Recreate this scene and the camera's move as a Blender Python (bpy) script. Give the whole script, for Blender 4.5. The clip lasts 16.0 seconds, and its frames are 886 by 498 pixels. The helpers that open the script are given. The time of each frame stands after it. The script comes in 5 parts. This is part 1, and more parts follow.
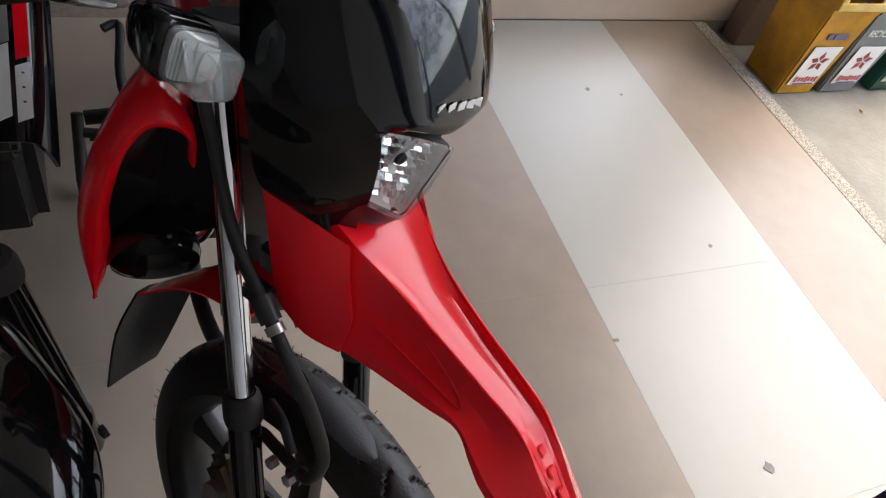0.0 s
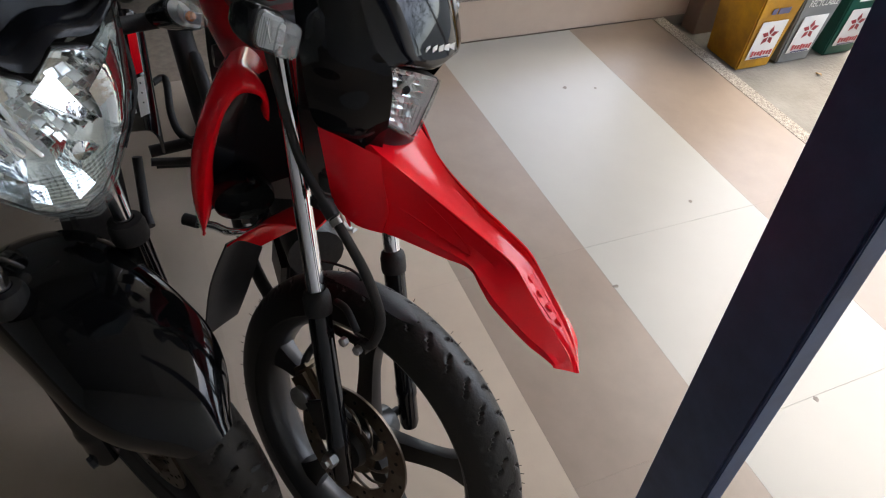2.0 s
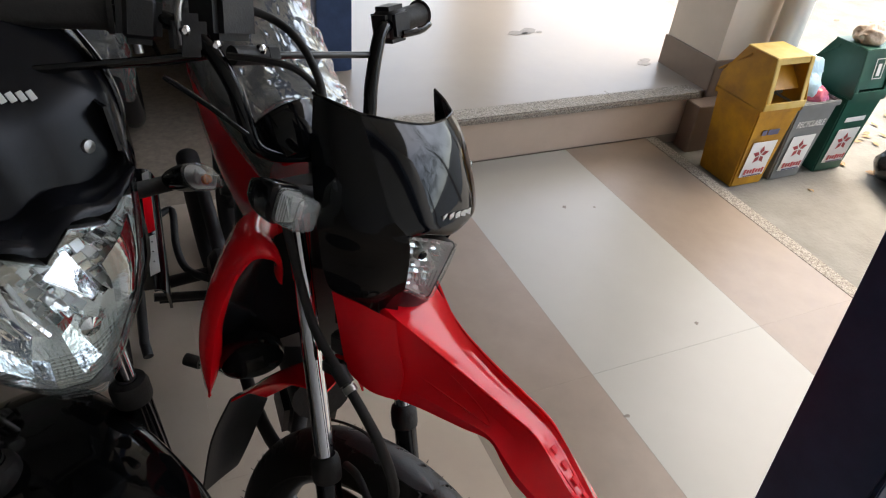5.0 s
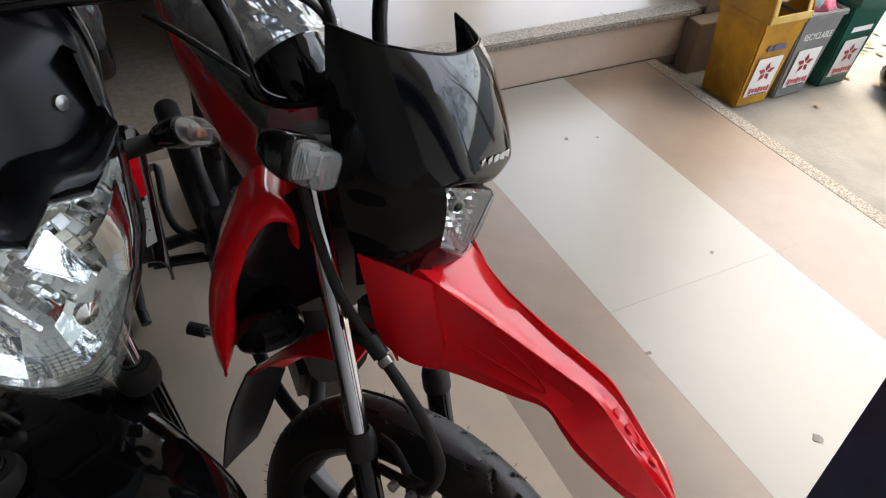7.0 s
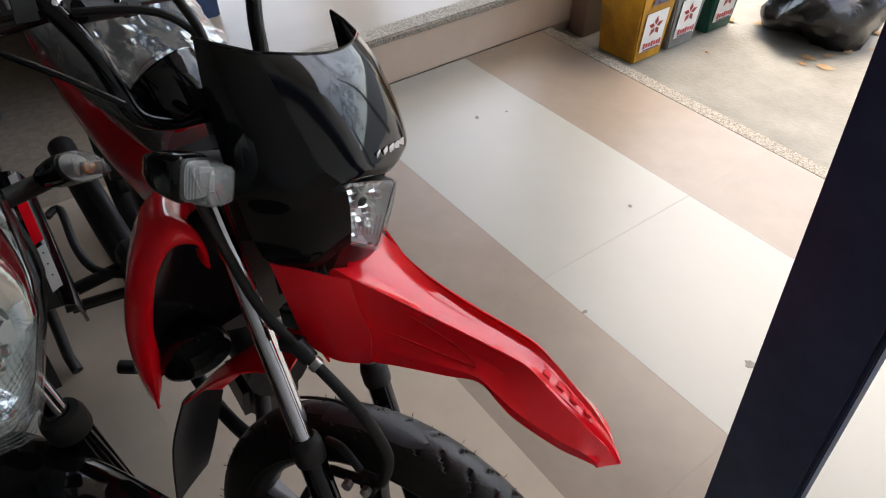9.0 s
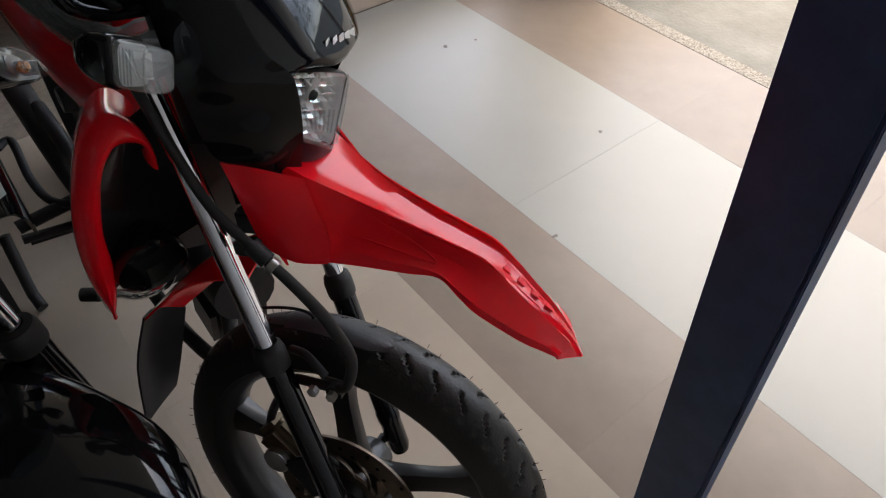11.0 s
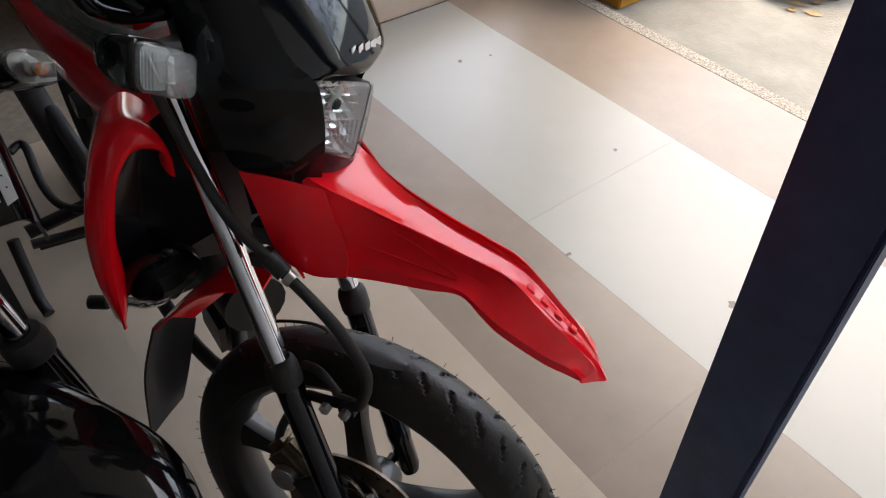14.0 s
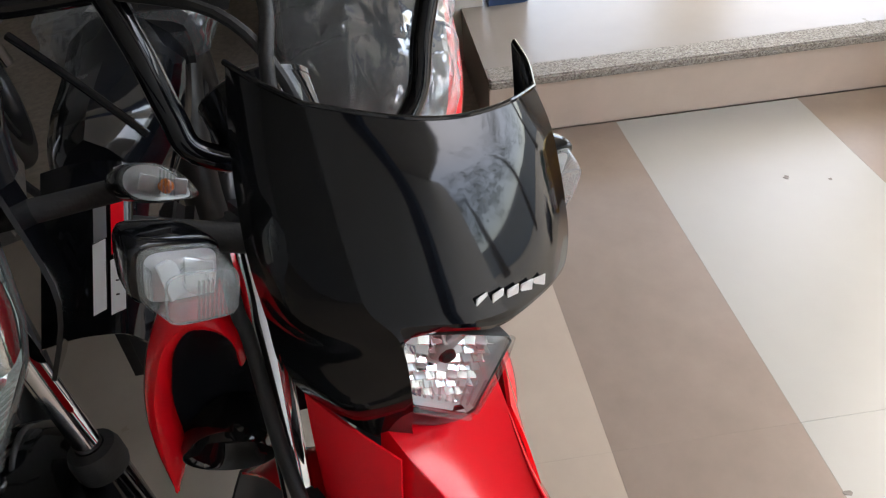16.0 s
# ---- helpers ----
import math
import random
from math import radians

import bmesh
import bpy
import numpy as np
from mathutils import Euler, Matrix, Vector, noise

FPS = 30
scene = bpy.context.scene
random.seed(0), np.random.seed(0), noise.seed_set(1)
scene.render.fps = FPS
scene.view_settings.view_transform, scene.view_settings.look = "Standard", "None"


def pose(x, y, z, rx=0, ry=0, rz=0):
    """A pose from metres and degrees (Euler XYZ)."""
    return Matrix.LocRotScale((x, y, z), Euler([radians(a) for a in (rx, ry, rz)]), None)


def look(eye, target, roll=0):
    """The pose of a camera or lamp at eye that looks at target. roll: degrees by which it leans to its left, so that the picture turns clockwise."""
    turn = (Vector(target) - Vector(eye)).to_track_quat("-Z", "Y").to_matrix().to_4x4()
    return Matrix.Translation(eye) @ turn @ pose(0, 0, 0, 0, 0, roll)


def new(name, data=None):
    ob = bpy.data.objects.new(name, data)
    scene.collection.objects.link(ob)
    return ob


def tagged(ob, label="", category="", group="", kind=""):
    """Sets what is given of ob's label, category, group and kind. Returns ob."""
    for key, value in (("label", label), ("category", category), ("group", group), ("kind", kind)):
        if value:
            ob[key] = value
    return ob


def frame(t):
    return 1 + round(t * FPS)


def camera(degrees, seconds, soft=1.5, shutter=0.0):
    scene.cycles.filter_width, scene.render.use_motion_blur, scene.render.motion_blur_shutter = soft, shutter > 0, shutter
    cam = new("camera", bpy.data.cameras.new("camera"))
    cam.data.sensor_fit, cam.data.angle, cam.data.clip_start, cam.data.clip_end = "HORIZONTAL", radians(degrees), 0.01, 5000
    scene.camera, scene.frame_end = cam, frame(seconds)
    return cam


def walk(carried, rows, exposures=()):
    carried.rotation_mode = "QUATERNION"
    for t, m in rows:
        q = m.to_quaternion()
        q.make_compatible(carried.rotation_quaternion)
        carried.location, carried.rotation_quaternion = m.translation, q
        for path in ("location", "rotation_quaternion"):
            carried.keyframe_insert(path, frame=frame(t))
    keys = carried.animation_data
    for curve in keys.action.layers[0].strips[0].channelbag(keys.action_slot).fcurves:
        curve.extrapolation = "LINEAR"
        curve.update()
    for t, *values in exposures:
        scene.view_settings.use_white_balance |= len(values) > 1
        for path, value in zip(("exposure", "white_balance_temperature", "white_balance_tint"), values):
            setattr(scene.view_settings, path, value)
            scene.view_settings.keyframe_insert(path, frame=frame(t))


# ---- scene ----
cam = camera(67.3, 16.0, soft=1.15)
PATH = [
    (0, (-0.874, -1.917, 1.227), (-0.201, -0.782, -0.276), 17.3),
    (0.5, (-0.949, -2.03, 1.282), (-0.107, -0.916, -0.151), 17.3),
    (1, (-0.934, -2.152, 1.273), (-0.144, -1.204, -0.172), 14.3),
    (1.2, (-0.943, -2.182, 1.263), (-0.213, -1.236, -0.214), 13.2),
    (1.5, (-0.963, -2.197, 1.277), (-0.282, -1.139, -0.147), 10.4),
    (2, (-0.975, -2.192, 1.301), (-0.331, -0.939, -0.118), 6.7),
    (2.5, (-0.977, -2.183, 1.337), (-0.329, -0.77, 0.079), 5.8),
    (3, (-0.982, -2.177, 1.36), (-0.296, -0.693, 0.208), 6.4),
    (3.5, (-0.985, -2.172, 1.377), (-0.213, -0.65, 0.335), 6.7),
    (4, (-0.971, -2.163, 1.384), (-0.168, -0.659, 0.339), 6.6),
    (4.5, (-0.974, -2.145, 1.378), (-0.182, -0.649, 0.314), 6.4),
    (5, (-0.976, -2.117, 1.346), (-0.261, -0.686, 0.146), 5.9),
    (5.2, (-0.977, -2.108, 1.331), (-0.278, -0.696, 0.099), 4.1),
    (7.5, (-0.991, -2.011, 1.296), (-0.26, -0.732, -0.056), 3.0),
    (8, (-0.976, -2.024, 1.309), (-0.188, -0.773, -0.038), 1.5),
    (10.3, (-0.968, -2.062, 1.283), (-0.086, -0.92, -0.101), -1.6),
    (10.5, (-0.968, -2.069, 1.279), (-0.098, -0.924, -0.11), -2.2),
    (11, (-0.971, -2.078, 1.254), (-0.127, -1.013, -0.214), -0.3),
    (11.5, (-0.972, -2.08, 1.237), (-0.136, -1.065, -0.27), 0.9),
    (12, (-0.972, -2.077, 1.23), (-0.132, -1.099, -0.299), 2.1),
    (12.5, (-0.974, -2.071, 1.227), (-0.135, -1.108, -0.312), 2.7),
    (12.6, (-0.972, -2.07, 1.225), (-0.135, -1.107, -0.315), 2.8),
    (13, (-0.98, -2.067, 1.227), (-0.144, -1.1, -0.311), 3.0),
    (13.5, (-0.98, -2.069, 1.227), (-0.128, -1.1, -0.301), 3.0),
    (14, (-0.975, -2.054, 1.239), (-0.123, -0.955, -0.199), 0.7),
    (14.5, (-0.916, -2.007, 1.243), (-0.161, -0.804, -0.165), -3.7),
    (15, (-0.822, -1.941, 1.251), (-0.287, -0.589, -0.122), -5.8),
    (15.2, (-0.783, -1.916, 1.25), (-0.368, -0.498, -0.099), -5.9),
    (15.5, (-0.749, -1.892, 1.242), (-0.441, -0.409, -0.064), -6.2),
    (16, (-0.736, -1.822, 1.21), (-0.631, -0.351, -0.142), -5.1),
]
EXPOSURES = [(0, 3.03, 7050, 8), (0.5, 2.88, 7050, 8), (1.5, 2.95, 7050, 8), (2.0, 3.03, 7050, 8), (2.5, 3.08, 7050, 8), (3.0, 2.97, 7050, 8), (3.5, 2.78, 7230, 8), (5, 2.73, 7230, 8), (7.5, 3.03, 7180, 8), (10.5, 2.78, 7070, 8), (12.5, 2.91, 7020, 8), (14.5, 3.04, 7120, 8), (15.5, 3.22, 7170, 8), (16, 3.39, 7170, 8)]
walk(cam, [(t, look(eye, target, roll)) for t, eye, target, roll in PATH], EXPOSURES)

# ---- world and light ----
world = bpy.data.worlds.new("world")
scene.world = world
world.use_nodes = True
_nt = world.node_tree
_sky = _nt.nodes.new("ShaderNodeTexSky")
_sky.sky_type = "NISHITA"
_sky.sun_disc = False
_sky.sun_elevation = radians(67)
_sky.sun_rotation = radians(70)
_sky.dust_density = 4.0
_nt.links.new(_sky.outputs[0], _nt.nodes["Background"].inputs[0])
_nt.nodes["Background"].inputs[1].default_value = 0.15
_sun = bpy.data.lights.new("sun", "SUN")
_sun.energy, _sun.angle, _sun.color = 0.6, radians(50), (1.0, 0.97, 0.92)
_so = new("sun", _sun)
_so.matrix_world = look((5, 3, 14), (0, 0, 0))


# ---- materials ----
def shader(name, colour, rough=0.5, metal=0.0, vary=0.0, scale=8.0, bump=0.0, bscale=60.0, coat=0.0, spec=0.5, second=None, trans=0.0, alpha=1.0, ior=1.45, rand=0.0, rvary=0.0):
    m = bpy.data.materials.new(name)
    m.use_nodes = True
    nt = m.node_tree
    b = nt.nodes["Principled BSDF"]
    b.inputs["Roughness"].default_value = rough
    b.inputs["Metallic"].default_value = metal
    b.inputs["Coat Weight"].default_value = coat
    b.inputs["Coat Roughness"].default_value = 0.04
    b.inputs["Specular IOR Level"].default_value = spec
    b.inputs["Transmission Weight"].default_value = trans
    b.inputs["Alpha"].default_value = alpha
    b.inputs["IOR"].default_value = ior
    c = (*colour, 1.0)
    b.inputs["Base Color"].default_value = c
    tc = nt.nodes.new("ShaderNodeTexCoord")
    if vary or second or rvary:
        n = nt.nodes.new("ShaderNodeTexNoise")
        n.inputs["Scale"].default_value = scale
        n.inputs["Detail"].default_value = 6
        n.inputs["Roughness"].default_value = 0.62
        nt.links.new(tc.outputs["Object"], n.inputs["Vector"])
        r = nt.nodes.new("ShaderNodeValToRGB")
        r.color_ramp.elements[0].position, r.color_ramp.elements[1].position = 0.32, 0.7
        d = second or tuple(v * (1 - vary) for v in colour)
        r.color_ramp.elements[0].color = (*d, 1)
        r.color_ramp.elements[1].color = c
        nt.links.new(n.outputs["Fac"], r.inputs["Fac"])
        last = r.outputs["Color"]
        if rand:
            oi = nt.nodes.new("ShaderNodeObjectInfo")
            hs = nt.nodes.new("ShaderNodeHueSaturation")
            mr = nt.nodes.new("ShaderNodeMapRange")
            mr.inputs["To Min"].default_value, mr.inputs["To Max"].default_value = 1 - rand, 1 + rand
            nt.links.new(oi.outputs["Random"], mr.inputs["Value"])
            nt.links.new(mr.outputs[0], hs.inputs["Value"])
            nt.links.new(last, hs.inputs["Color"])
            last = hs.outputs["Color"]
        nt.links.new(last, b.inputs["Base Color"])
        if rvary:
            mr2 = nt.nodes.new("ShaderNodeMapRange")
            mr2.inputs["To Min"].default_value, mr2.inputs["To Max"].default_value = max(rough - rvary, 0.02), rough + rvary
            nt.links.new(n.outputs["Fac"], mr2.inputs["Value"])
            nt.links.new(mr2.outputs[0], b.inputs["Roughness"])
    if bump:
        n2 = nt.nodes.new("ShaderNodeTexNoise")
        n2.inputs["Scale"].default_value = bscale
        n2.inputs["Detail"].default_value = 4
        nt.links.new(tc.outputs["Object"], n2.inputs["Vector"])
        bp = nt.nodes.new("ShaderNodeBump")
        bp.inputs["Strength"].default_value = bump
        bp.inputs["Distance"].default_value = 0.01
        nt.links.new(n2.outputs["Fac"], bp.inputs["Height"])
        nt.links.new(bp.outputs["Normal"], b.inputs["Normal"])
    return m


def speckled(name, base, dark, light, scale=260.0, rough=0.6):
    m = shader(name, base, rough, vary=0.3, scale=14, bump=0.25, bscale=300)
    nt = m.node_tree
    b = nt.nodes["Principled BSDF"]
    tc = nt.nodes["Texture Coordinate"]
    v = nt.nodes.new("ShaderNodeTexVoronoi")
    v.inputs["Scale"].default_value = scale
    nt.links.new(tc.outputs["Object"], v.inputs["Vector"])
    sep = nt.nodes.new("ShaderNodeSeparateColor")
    nt.links.new(v.outputs["Color"], sep.inputs[0])
    r = nt.nodes.new("ShaderNodeValToRGB")
    r.color_ramp.interpolation = "CONSTANT"
    r.color_ramp.elements[0].color = (*dark, 1)
    r.color_ramp.elements[1].position, r.color_ramp.elements[1].color = 0.3, (*base, 1)
    e = r.color_ramp.elements.new(0.8)
    e.color = (*light, 1)
    nt.links.new(sep.outputs[0], r.inputs["Fac"])
    mx = nt.nodes.new("ShaderNodeMix")
    mx.data_type, mx.blend_type = "RGBA", "MULTIPLY"
    mx.inputs[0].default_value = 0.4
    old = b.inputs["Base Color"].links[0].from_socket
    nt.links.new(r.outputs["Color"], mx.inputs[6])
    nt.links.new(old, mx.inputs[7])
    nt.links.new(mx.outputs[2], b.inputs["Base Color"])
    return m


def clear(name, tint, ior, rough, bump=0.0, bscale=40.0, milk=0.0):
    """Thin clear plastic: see-through, with gloss by Fresnel and a little milkiness."""
    m = bpy.data.materials.new(name)
    m.use_nodes = True
    nt = m.node_tree
    nt.nodes.remove(nt.nodes["Principled BSDF"])
    see = nt.nodes.new("ShaderNodeBsdfTransparent")
    see.inputs["Color"].default_value = (*tint, 1)
    haze = nt.nodes.new("ShaderNodeBsdfDiffuse")
    haze.inputs["Color"].default_value = (0.8, 0.82, 0.82, 1)
    base = nt.nodes.new("ShaderNodeMixShader")
    base.inputs[0].default_value = milk
    nt.links.new(see.outputs[0], base.inputs[1])
    nt.links.new(haze.outputs[0], base.inputs[2])
    gloss = nt.nodes.new("ShaderNodeBsdfGlossy")
    gloss.inputs["Roughness"].default_value = rough
    fr = nt.nodes.new("ShaderNodeLayerWeight")
    fr.inputs["Blend"].default_value = 0.5
    steep = nt.nodes.new("ShaderNodeMath")
    steep.operation = "POWER"
    steep.inputs[1].default_value = 4.0
    nt.links.new(fr.outputs["Facing"], steep.inputs[0])
    gain = nt.nodes.new("ShaderNodeMath")
    gain.operation = "MULTIPLY_ADD"
    gain.inputs[1].default_value, gain.inputs[2].default_value = 0.85, ((ior - 1) / (ior + 1)) ** 2
    nt.links.new(steep.outputs[0], gain.inputs[0])
    top = nt.nodes.new("ShaderNodeMixShader")
    nt.links.new(gain.outputs[0], top.inputs[0])
    nt.links.new(base.outputs[0], top.inputs[1])
    nt.links.new(gloss.outputs[0], top.inputs[2])
    nt.links.new(top.outputs[0], nt.nodes["Material Output"].inputs[0])
    tc = nt.nodes.new("ShaderNodeTexCoord")
    n = nt.nodes.new("ShaderNodeTexNoise")
    n.inputs["Scale"].default_value = bscale
    n.inputs["Detail"].default_value = 5
    n.inputs["Distortion"].default_value = 0.8
    mp = nt.nodes.new("ShaderNodeMapping")
    mp.inputs["Scale"].default_value = (1.0, 0.22, 0.8)
    mp.inputs["Rotation"].default_value = (0, 0, 0.5)
    nt.links.new(tc.outputs["Object"], mp.inputs["Vector"])
    nt.links.new(mp.outputs[0], n.inputs["Vector"])
    if bump:
        n.noise_type = "RIDGED_MULTIFRACTAL"
        n.normalize = True
        bp = nt.nodes.new("ShaderNodeBump")
        bp.inputs["Strength"].default_value = bump
        bp.inputs["Distance"].default_value = 0.012
        nt.links.new(n.outputs["Fac"], bp.inputs["Height"])
        for k in (gloss, fr, haze):
            nt.links.new(bp.outputs["Normal"], k.inputs["Normal"])
    return m


M_WHITE = shader("polished cream tile", (0.345, 0.34, 0.307), 0.36, vary=0.06, scale=3, rand=0.02, rvary=0.06, bump=0.01, bscale=20)
M_BROWN = shader("polished tan tile", (0.255, 0.2, 0.158), 0.34, vary=0.14, scale=9, rand=0.03, rvary=0.08, bump=0.012, bscale=30)
M_BEIGE = shader("polished beige tile", (0.42, 0.35, 0.28), 0.3, vary=0.1, scale=6, rand=0.03, rvary=0.07, bump=0.012, bscale=30)
M_PLAT = shader("polished pale beige tile", (0.3, 0.262, 0.22), 0.3, vary=0.1, scale=4, rand=0.015, rvary=0.06, spec=0.22, bump=0.01, bscale=14)
M_RISER = shader("beige riser tile", (0.56, 0.45, 0.36), 0.3, vary=0.1, scale=6, rand=0.02)
M_GROUT = shader("tan grout", (0.3, 0.25, 0.2), 0.9, vary=0.3, scale=40)
M_GRANITE = speckled("washed pebble edging", (0.38, 0.35, 0.30), (0.24, 0.21, 0.18), (0.5, 0.47, 0.42), 230, 0.8)
M_CONC = shader("weathered concrete", (0.235, 0.23, 0.208), 0.85, second=(0.15, 0.14, 0.122), scale=3.4, bump=0.3, bscale=60)
M_PAINT = shader("cream wall paint", (0.72, 0.68, 0.6), 0.7, vary=0.06, scale=5, bump=0.05, bscale=90)
# greys of the added walls, picked for fill light and dark reflections
M_WALLD = shader("dull grey for added walls", (0.45, 0.452, 0.46), 0.8, vary=0.1, scale=4, bump=0.05, bscale=90)
M_WALLS = shader("light grey bounce wall", (0.62, 0.62, 0.62), 0.8, vary=0.08, scale=4, bump=0.05, bscale=90)
# tone of the added canopy, set by the light it throws down
M_CANOPY = shader("added canopy off-white", (0.5, 0.49, 0.46), 0.8, vary=0.08, scale=3, bump=0.05, bscale=90)
M_COLT = shader("brown column tile", (0.25, 0.19, 0.15), 0.3, vary=0.15, scale=6)
M_COLP = shader("tan column paint", (0.68, 0.6, 0.5), 0.6, vary=0.1, scale=5)
# ceiling grey kept low to dim overhead light and gloss reflections
M_CEIL = shader("added ceiling grey", (0.36, 0.35, 0.335), 0.9, vary=0.05, scale=3)
M_PIPEW = shader("white pvc", (0.78, 0.77, 0.73), 0.35, vary=0.08, scale=7)
M_NAVY = shader("navy enamel", (0.05, 0.09, 0.19), 0.5, vary=0.35, scale=14, spec=0.3, bump=0.03, bscale=45)
M_SCUFF = shader("scuffed steel", (0.25, 0.23, 0.2), 0.5, metal=0.6, second=(0.05, 0.045, 0.05), scale=40)
M_RED = shader("glossy red plastic", (0.95, 0.006, 0.018), 0.14, vary=0.04, scale=20, coat=0.2, spec=0.35)
M_BLACK = shader("gloss black plastic", (0.006, 0.0065, 0.008), 0.07, coat=0.1, spec=0.4, vary=0.2, scale=10)
M_MATT = shader("matt black plastic", (0.026, 0.026, 0.028), 0.5, vary=0.3, scale=40, bump=0.08, bscale=400)
M_VISOR = shader("satin black plastic", (0.008, 0.009, 0.012), 0.22, spec=0.22, vary=0.2, scale=30, bump=0.02, bscale=400)
M_RUBBER = shader("black rubber", (0.022, 0.021, 0.021), 0.62, vary=0.35, scale=30, bump=0.1, bscale=250)
M_TYRE = shader("tyre rubber", (0.016, 0.0135, 0.012), 0.44, second=(0.009, 0.008, 0.0075), scale=22, bump=0.1, bscale=260)
M_CHROME = shader("chrome", (0.72, 0.72, 0.74), 0.08, metal=1.0)
M_STEEL = shader("brushed steel", (0.55, 0.54, 0.53), 0.35, metal=1.0, vary=0.25, scale=60)
M_DISC = shader("brake disc steel", (0.2, 0.165, 0.13), 0.38, metal=0.9, second=(0.11, 0.08, 0.06), scale=30)
M_ALLOY = shader("black alloy", (0.012, 0.012, 0.013), 0.4, vary=0.3, scale=20, coat=0.2)
M_BRONZE = shader("caliper bronze", (0.16, 0.12, 0.075), 0.4, metal=0.7, vary=0.4, scale=40)
M_ENGINE = shader("dark engine casting", (0.022, 0.022, 0.024), 0.42, metal=0.3, vary=0.3, scale=40, bump=0.1, bscale=120)
M_LENS = clear("clear lens", (0.96, 0.98, 0.98), 1.4, 0.03)
M_FROST = clear("milky clear lens", (0.9, 0.92, 0.92), 1.4, 0.06, milk=0.06)
M_MILK = clear("milky ribbed lens", (0.88, 0.9, 0.9), 1.4, 0.05, milk=0.24)
M_PLASTIC = clear("clear plastic wrap", (0.86, 0.87, 0.87), 1.9, 0.14, bump=0.45, bscale=48, milk=0.085)
M_REFL = shader("reflector chrome", (0.95, 0.96, 0.97), 0.2, metal=0.3, vary=0.06, scale=60)
M_REFLD = shader("dull reflector", (0.46, 0.46, 0.46), 0.3, metal=0.5, vary=0.2, scale=80)
M_MIRROR = shader("bright reflector chrome", (0.97, 0.98, 0.98), 0.1, metal=1.0, vary=0.05, scale=40, bump=0.07, bscale=60)
M_AMBER = shader("amber bulb", (0.8, 0.2, 0.02), 0.15, coat=0.5)
M_REDLENS = shader("red lens", (0.5, 0.01, 0.015), 0.1, coat=0.8)
M_SEAT = shader("black vinyl", (0.02, 0.02, 0.021), 0.5, bump=0.15, bscale=300, vary=0.2)
M_WHITEP = shader("white print", (0.78, 0.78, 0.76), 0.4, vary=0.03, scale=20)
M_SILVER = shader("silver print", (0.35, 0.35, 0.36), 0.35, metal=0.6, vary=0.05, scale=30)
M_YEL = shader("faded yellow bin paint", (0.6, 0.3, 0.012), 0.4, second=(0.3, 0.14, 0.02), scale=7, bump=0.06, bscale=50)
M_YELT = shader("dusty yellow lid", (0.66, 0.5, 0.2), 0.55, second=(0.5, 0.34, 0.06), scale=8)
M_GREY = shader("grey bin paint", (0.22, 0.23, 0.23), 0.45, vary=0.25, scale=8)
M_GREEN = shader("green bin paint", (0.012, 0.095, 0.065), 0.4, vary=0.35, scale=8)
M_DARK = shader("dark inside", (0.01, 0.01, 0.01), 0.9, vary=0.2)
M_BAGB = shader("black bin bag", (0.008, 0.008, 0.009), 0.22, bump=0.6, bscale=26, vary=0.2)
M_BLUEB = shader("pale blue plastic bag", (0.42, 0.62, 0.75), 0.3, bump=0.5, bscale=40, vary=0.15)
M_PINKB = shader("purple plastic bag", (0.42, 0.16, 0.34), 0.3, second=(0.6, 0.1, 0.12), scale=18, bump=0.5, bscale=40)
M_SANDW = shader("paper and clear bag", (0.6, 0.5, 0.4), 0.3, second=(0.35, 0.24, 0.16), scale=25, bump=0.5, bscale=40)
M_BLUEF = clear("blue tinted film", (0.5, 0.55, 0.8), 1.9, 0.12, bump=0.6, bscale=70, milk=0.12)
M_LEAF = shader("dry leaf", (0.32, 0.2, 0.09), 0.7, vary=0.4, scale=30, rand=0.3)
M_STAIN = shader("dried stain", (0.2, 0.175, 0.15), 0.5, vary=0.35, scale=60)
M_BLUEP = shader("blue grey print", (0.12, 0.12, 0.2), 0.5, vary=0.1)
M_PINKP = shader("pink red print", (0.6, 0.09, 0.1), 0.5, second=(0.4, 0.1, 0.1), scale=30)
M_ORANGE = shader("orange decal", (0.75, 0.2, 0.01), 0.3, vary=0.15, scale=20, coat=0.5)
M_GREENF = shader("foliage", (0.06, 0.1, 0.03), 0.6, vary=0.5, scale=4)
M_BARK = shader("bark", (0.12, 0.09, 0.07), 0.9, vary=0.4, scale=8, bump=0.5, bscale=20)
M_GREYW = shader("grey plaster", (0.5, 0.49, 0.46), 0.85, vary=0.15, scale=3)


# ---- mesh helpers ----
def shade(bm, angle=38):
    lim = radians(angle)
    for f in bm.faces:
        f.smooth = True
    for e in bm.edges:
        e.smooth = len(e.link_faces) == 2 and e.calc_face_angle(0) < lim


def thing(name, at, label, category, group="", kind=""):
    ob = new(name)
    ob.location = at
    ob.empty_display_size = 0.05
    return tagged(ob, label, category, group, kind)


def base_of(parent):
    p = Vector((0, 0, 0))
    while parent is not None:
        p += parent.location
        parent = parent.parent
    return p


def part(name, bm, material, parent, label="", angle=38, kind=""):
    """Link a bmesh whose points are in world metres as one mesh under a thing or part."""
    bmesh.ops.recalc_face_normals(bm, faces=bm.faces)
    shade(bm, angle)
    bm.transform(Matrix.Translation(-base_of(parent)))
    me = bpy.data.meshes.new(name)
    bm.to_mesh(me)
    bm.free()
    me.materials.append(material)
    ob = new(name, me)
    ob.parent = parent
    return tagged(ob, label, kind=kind)


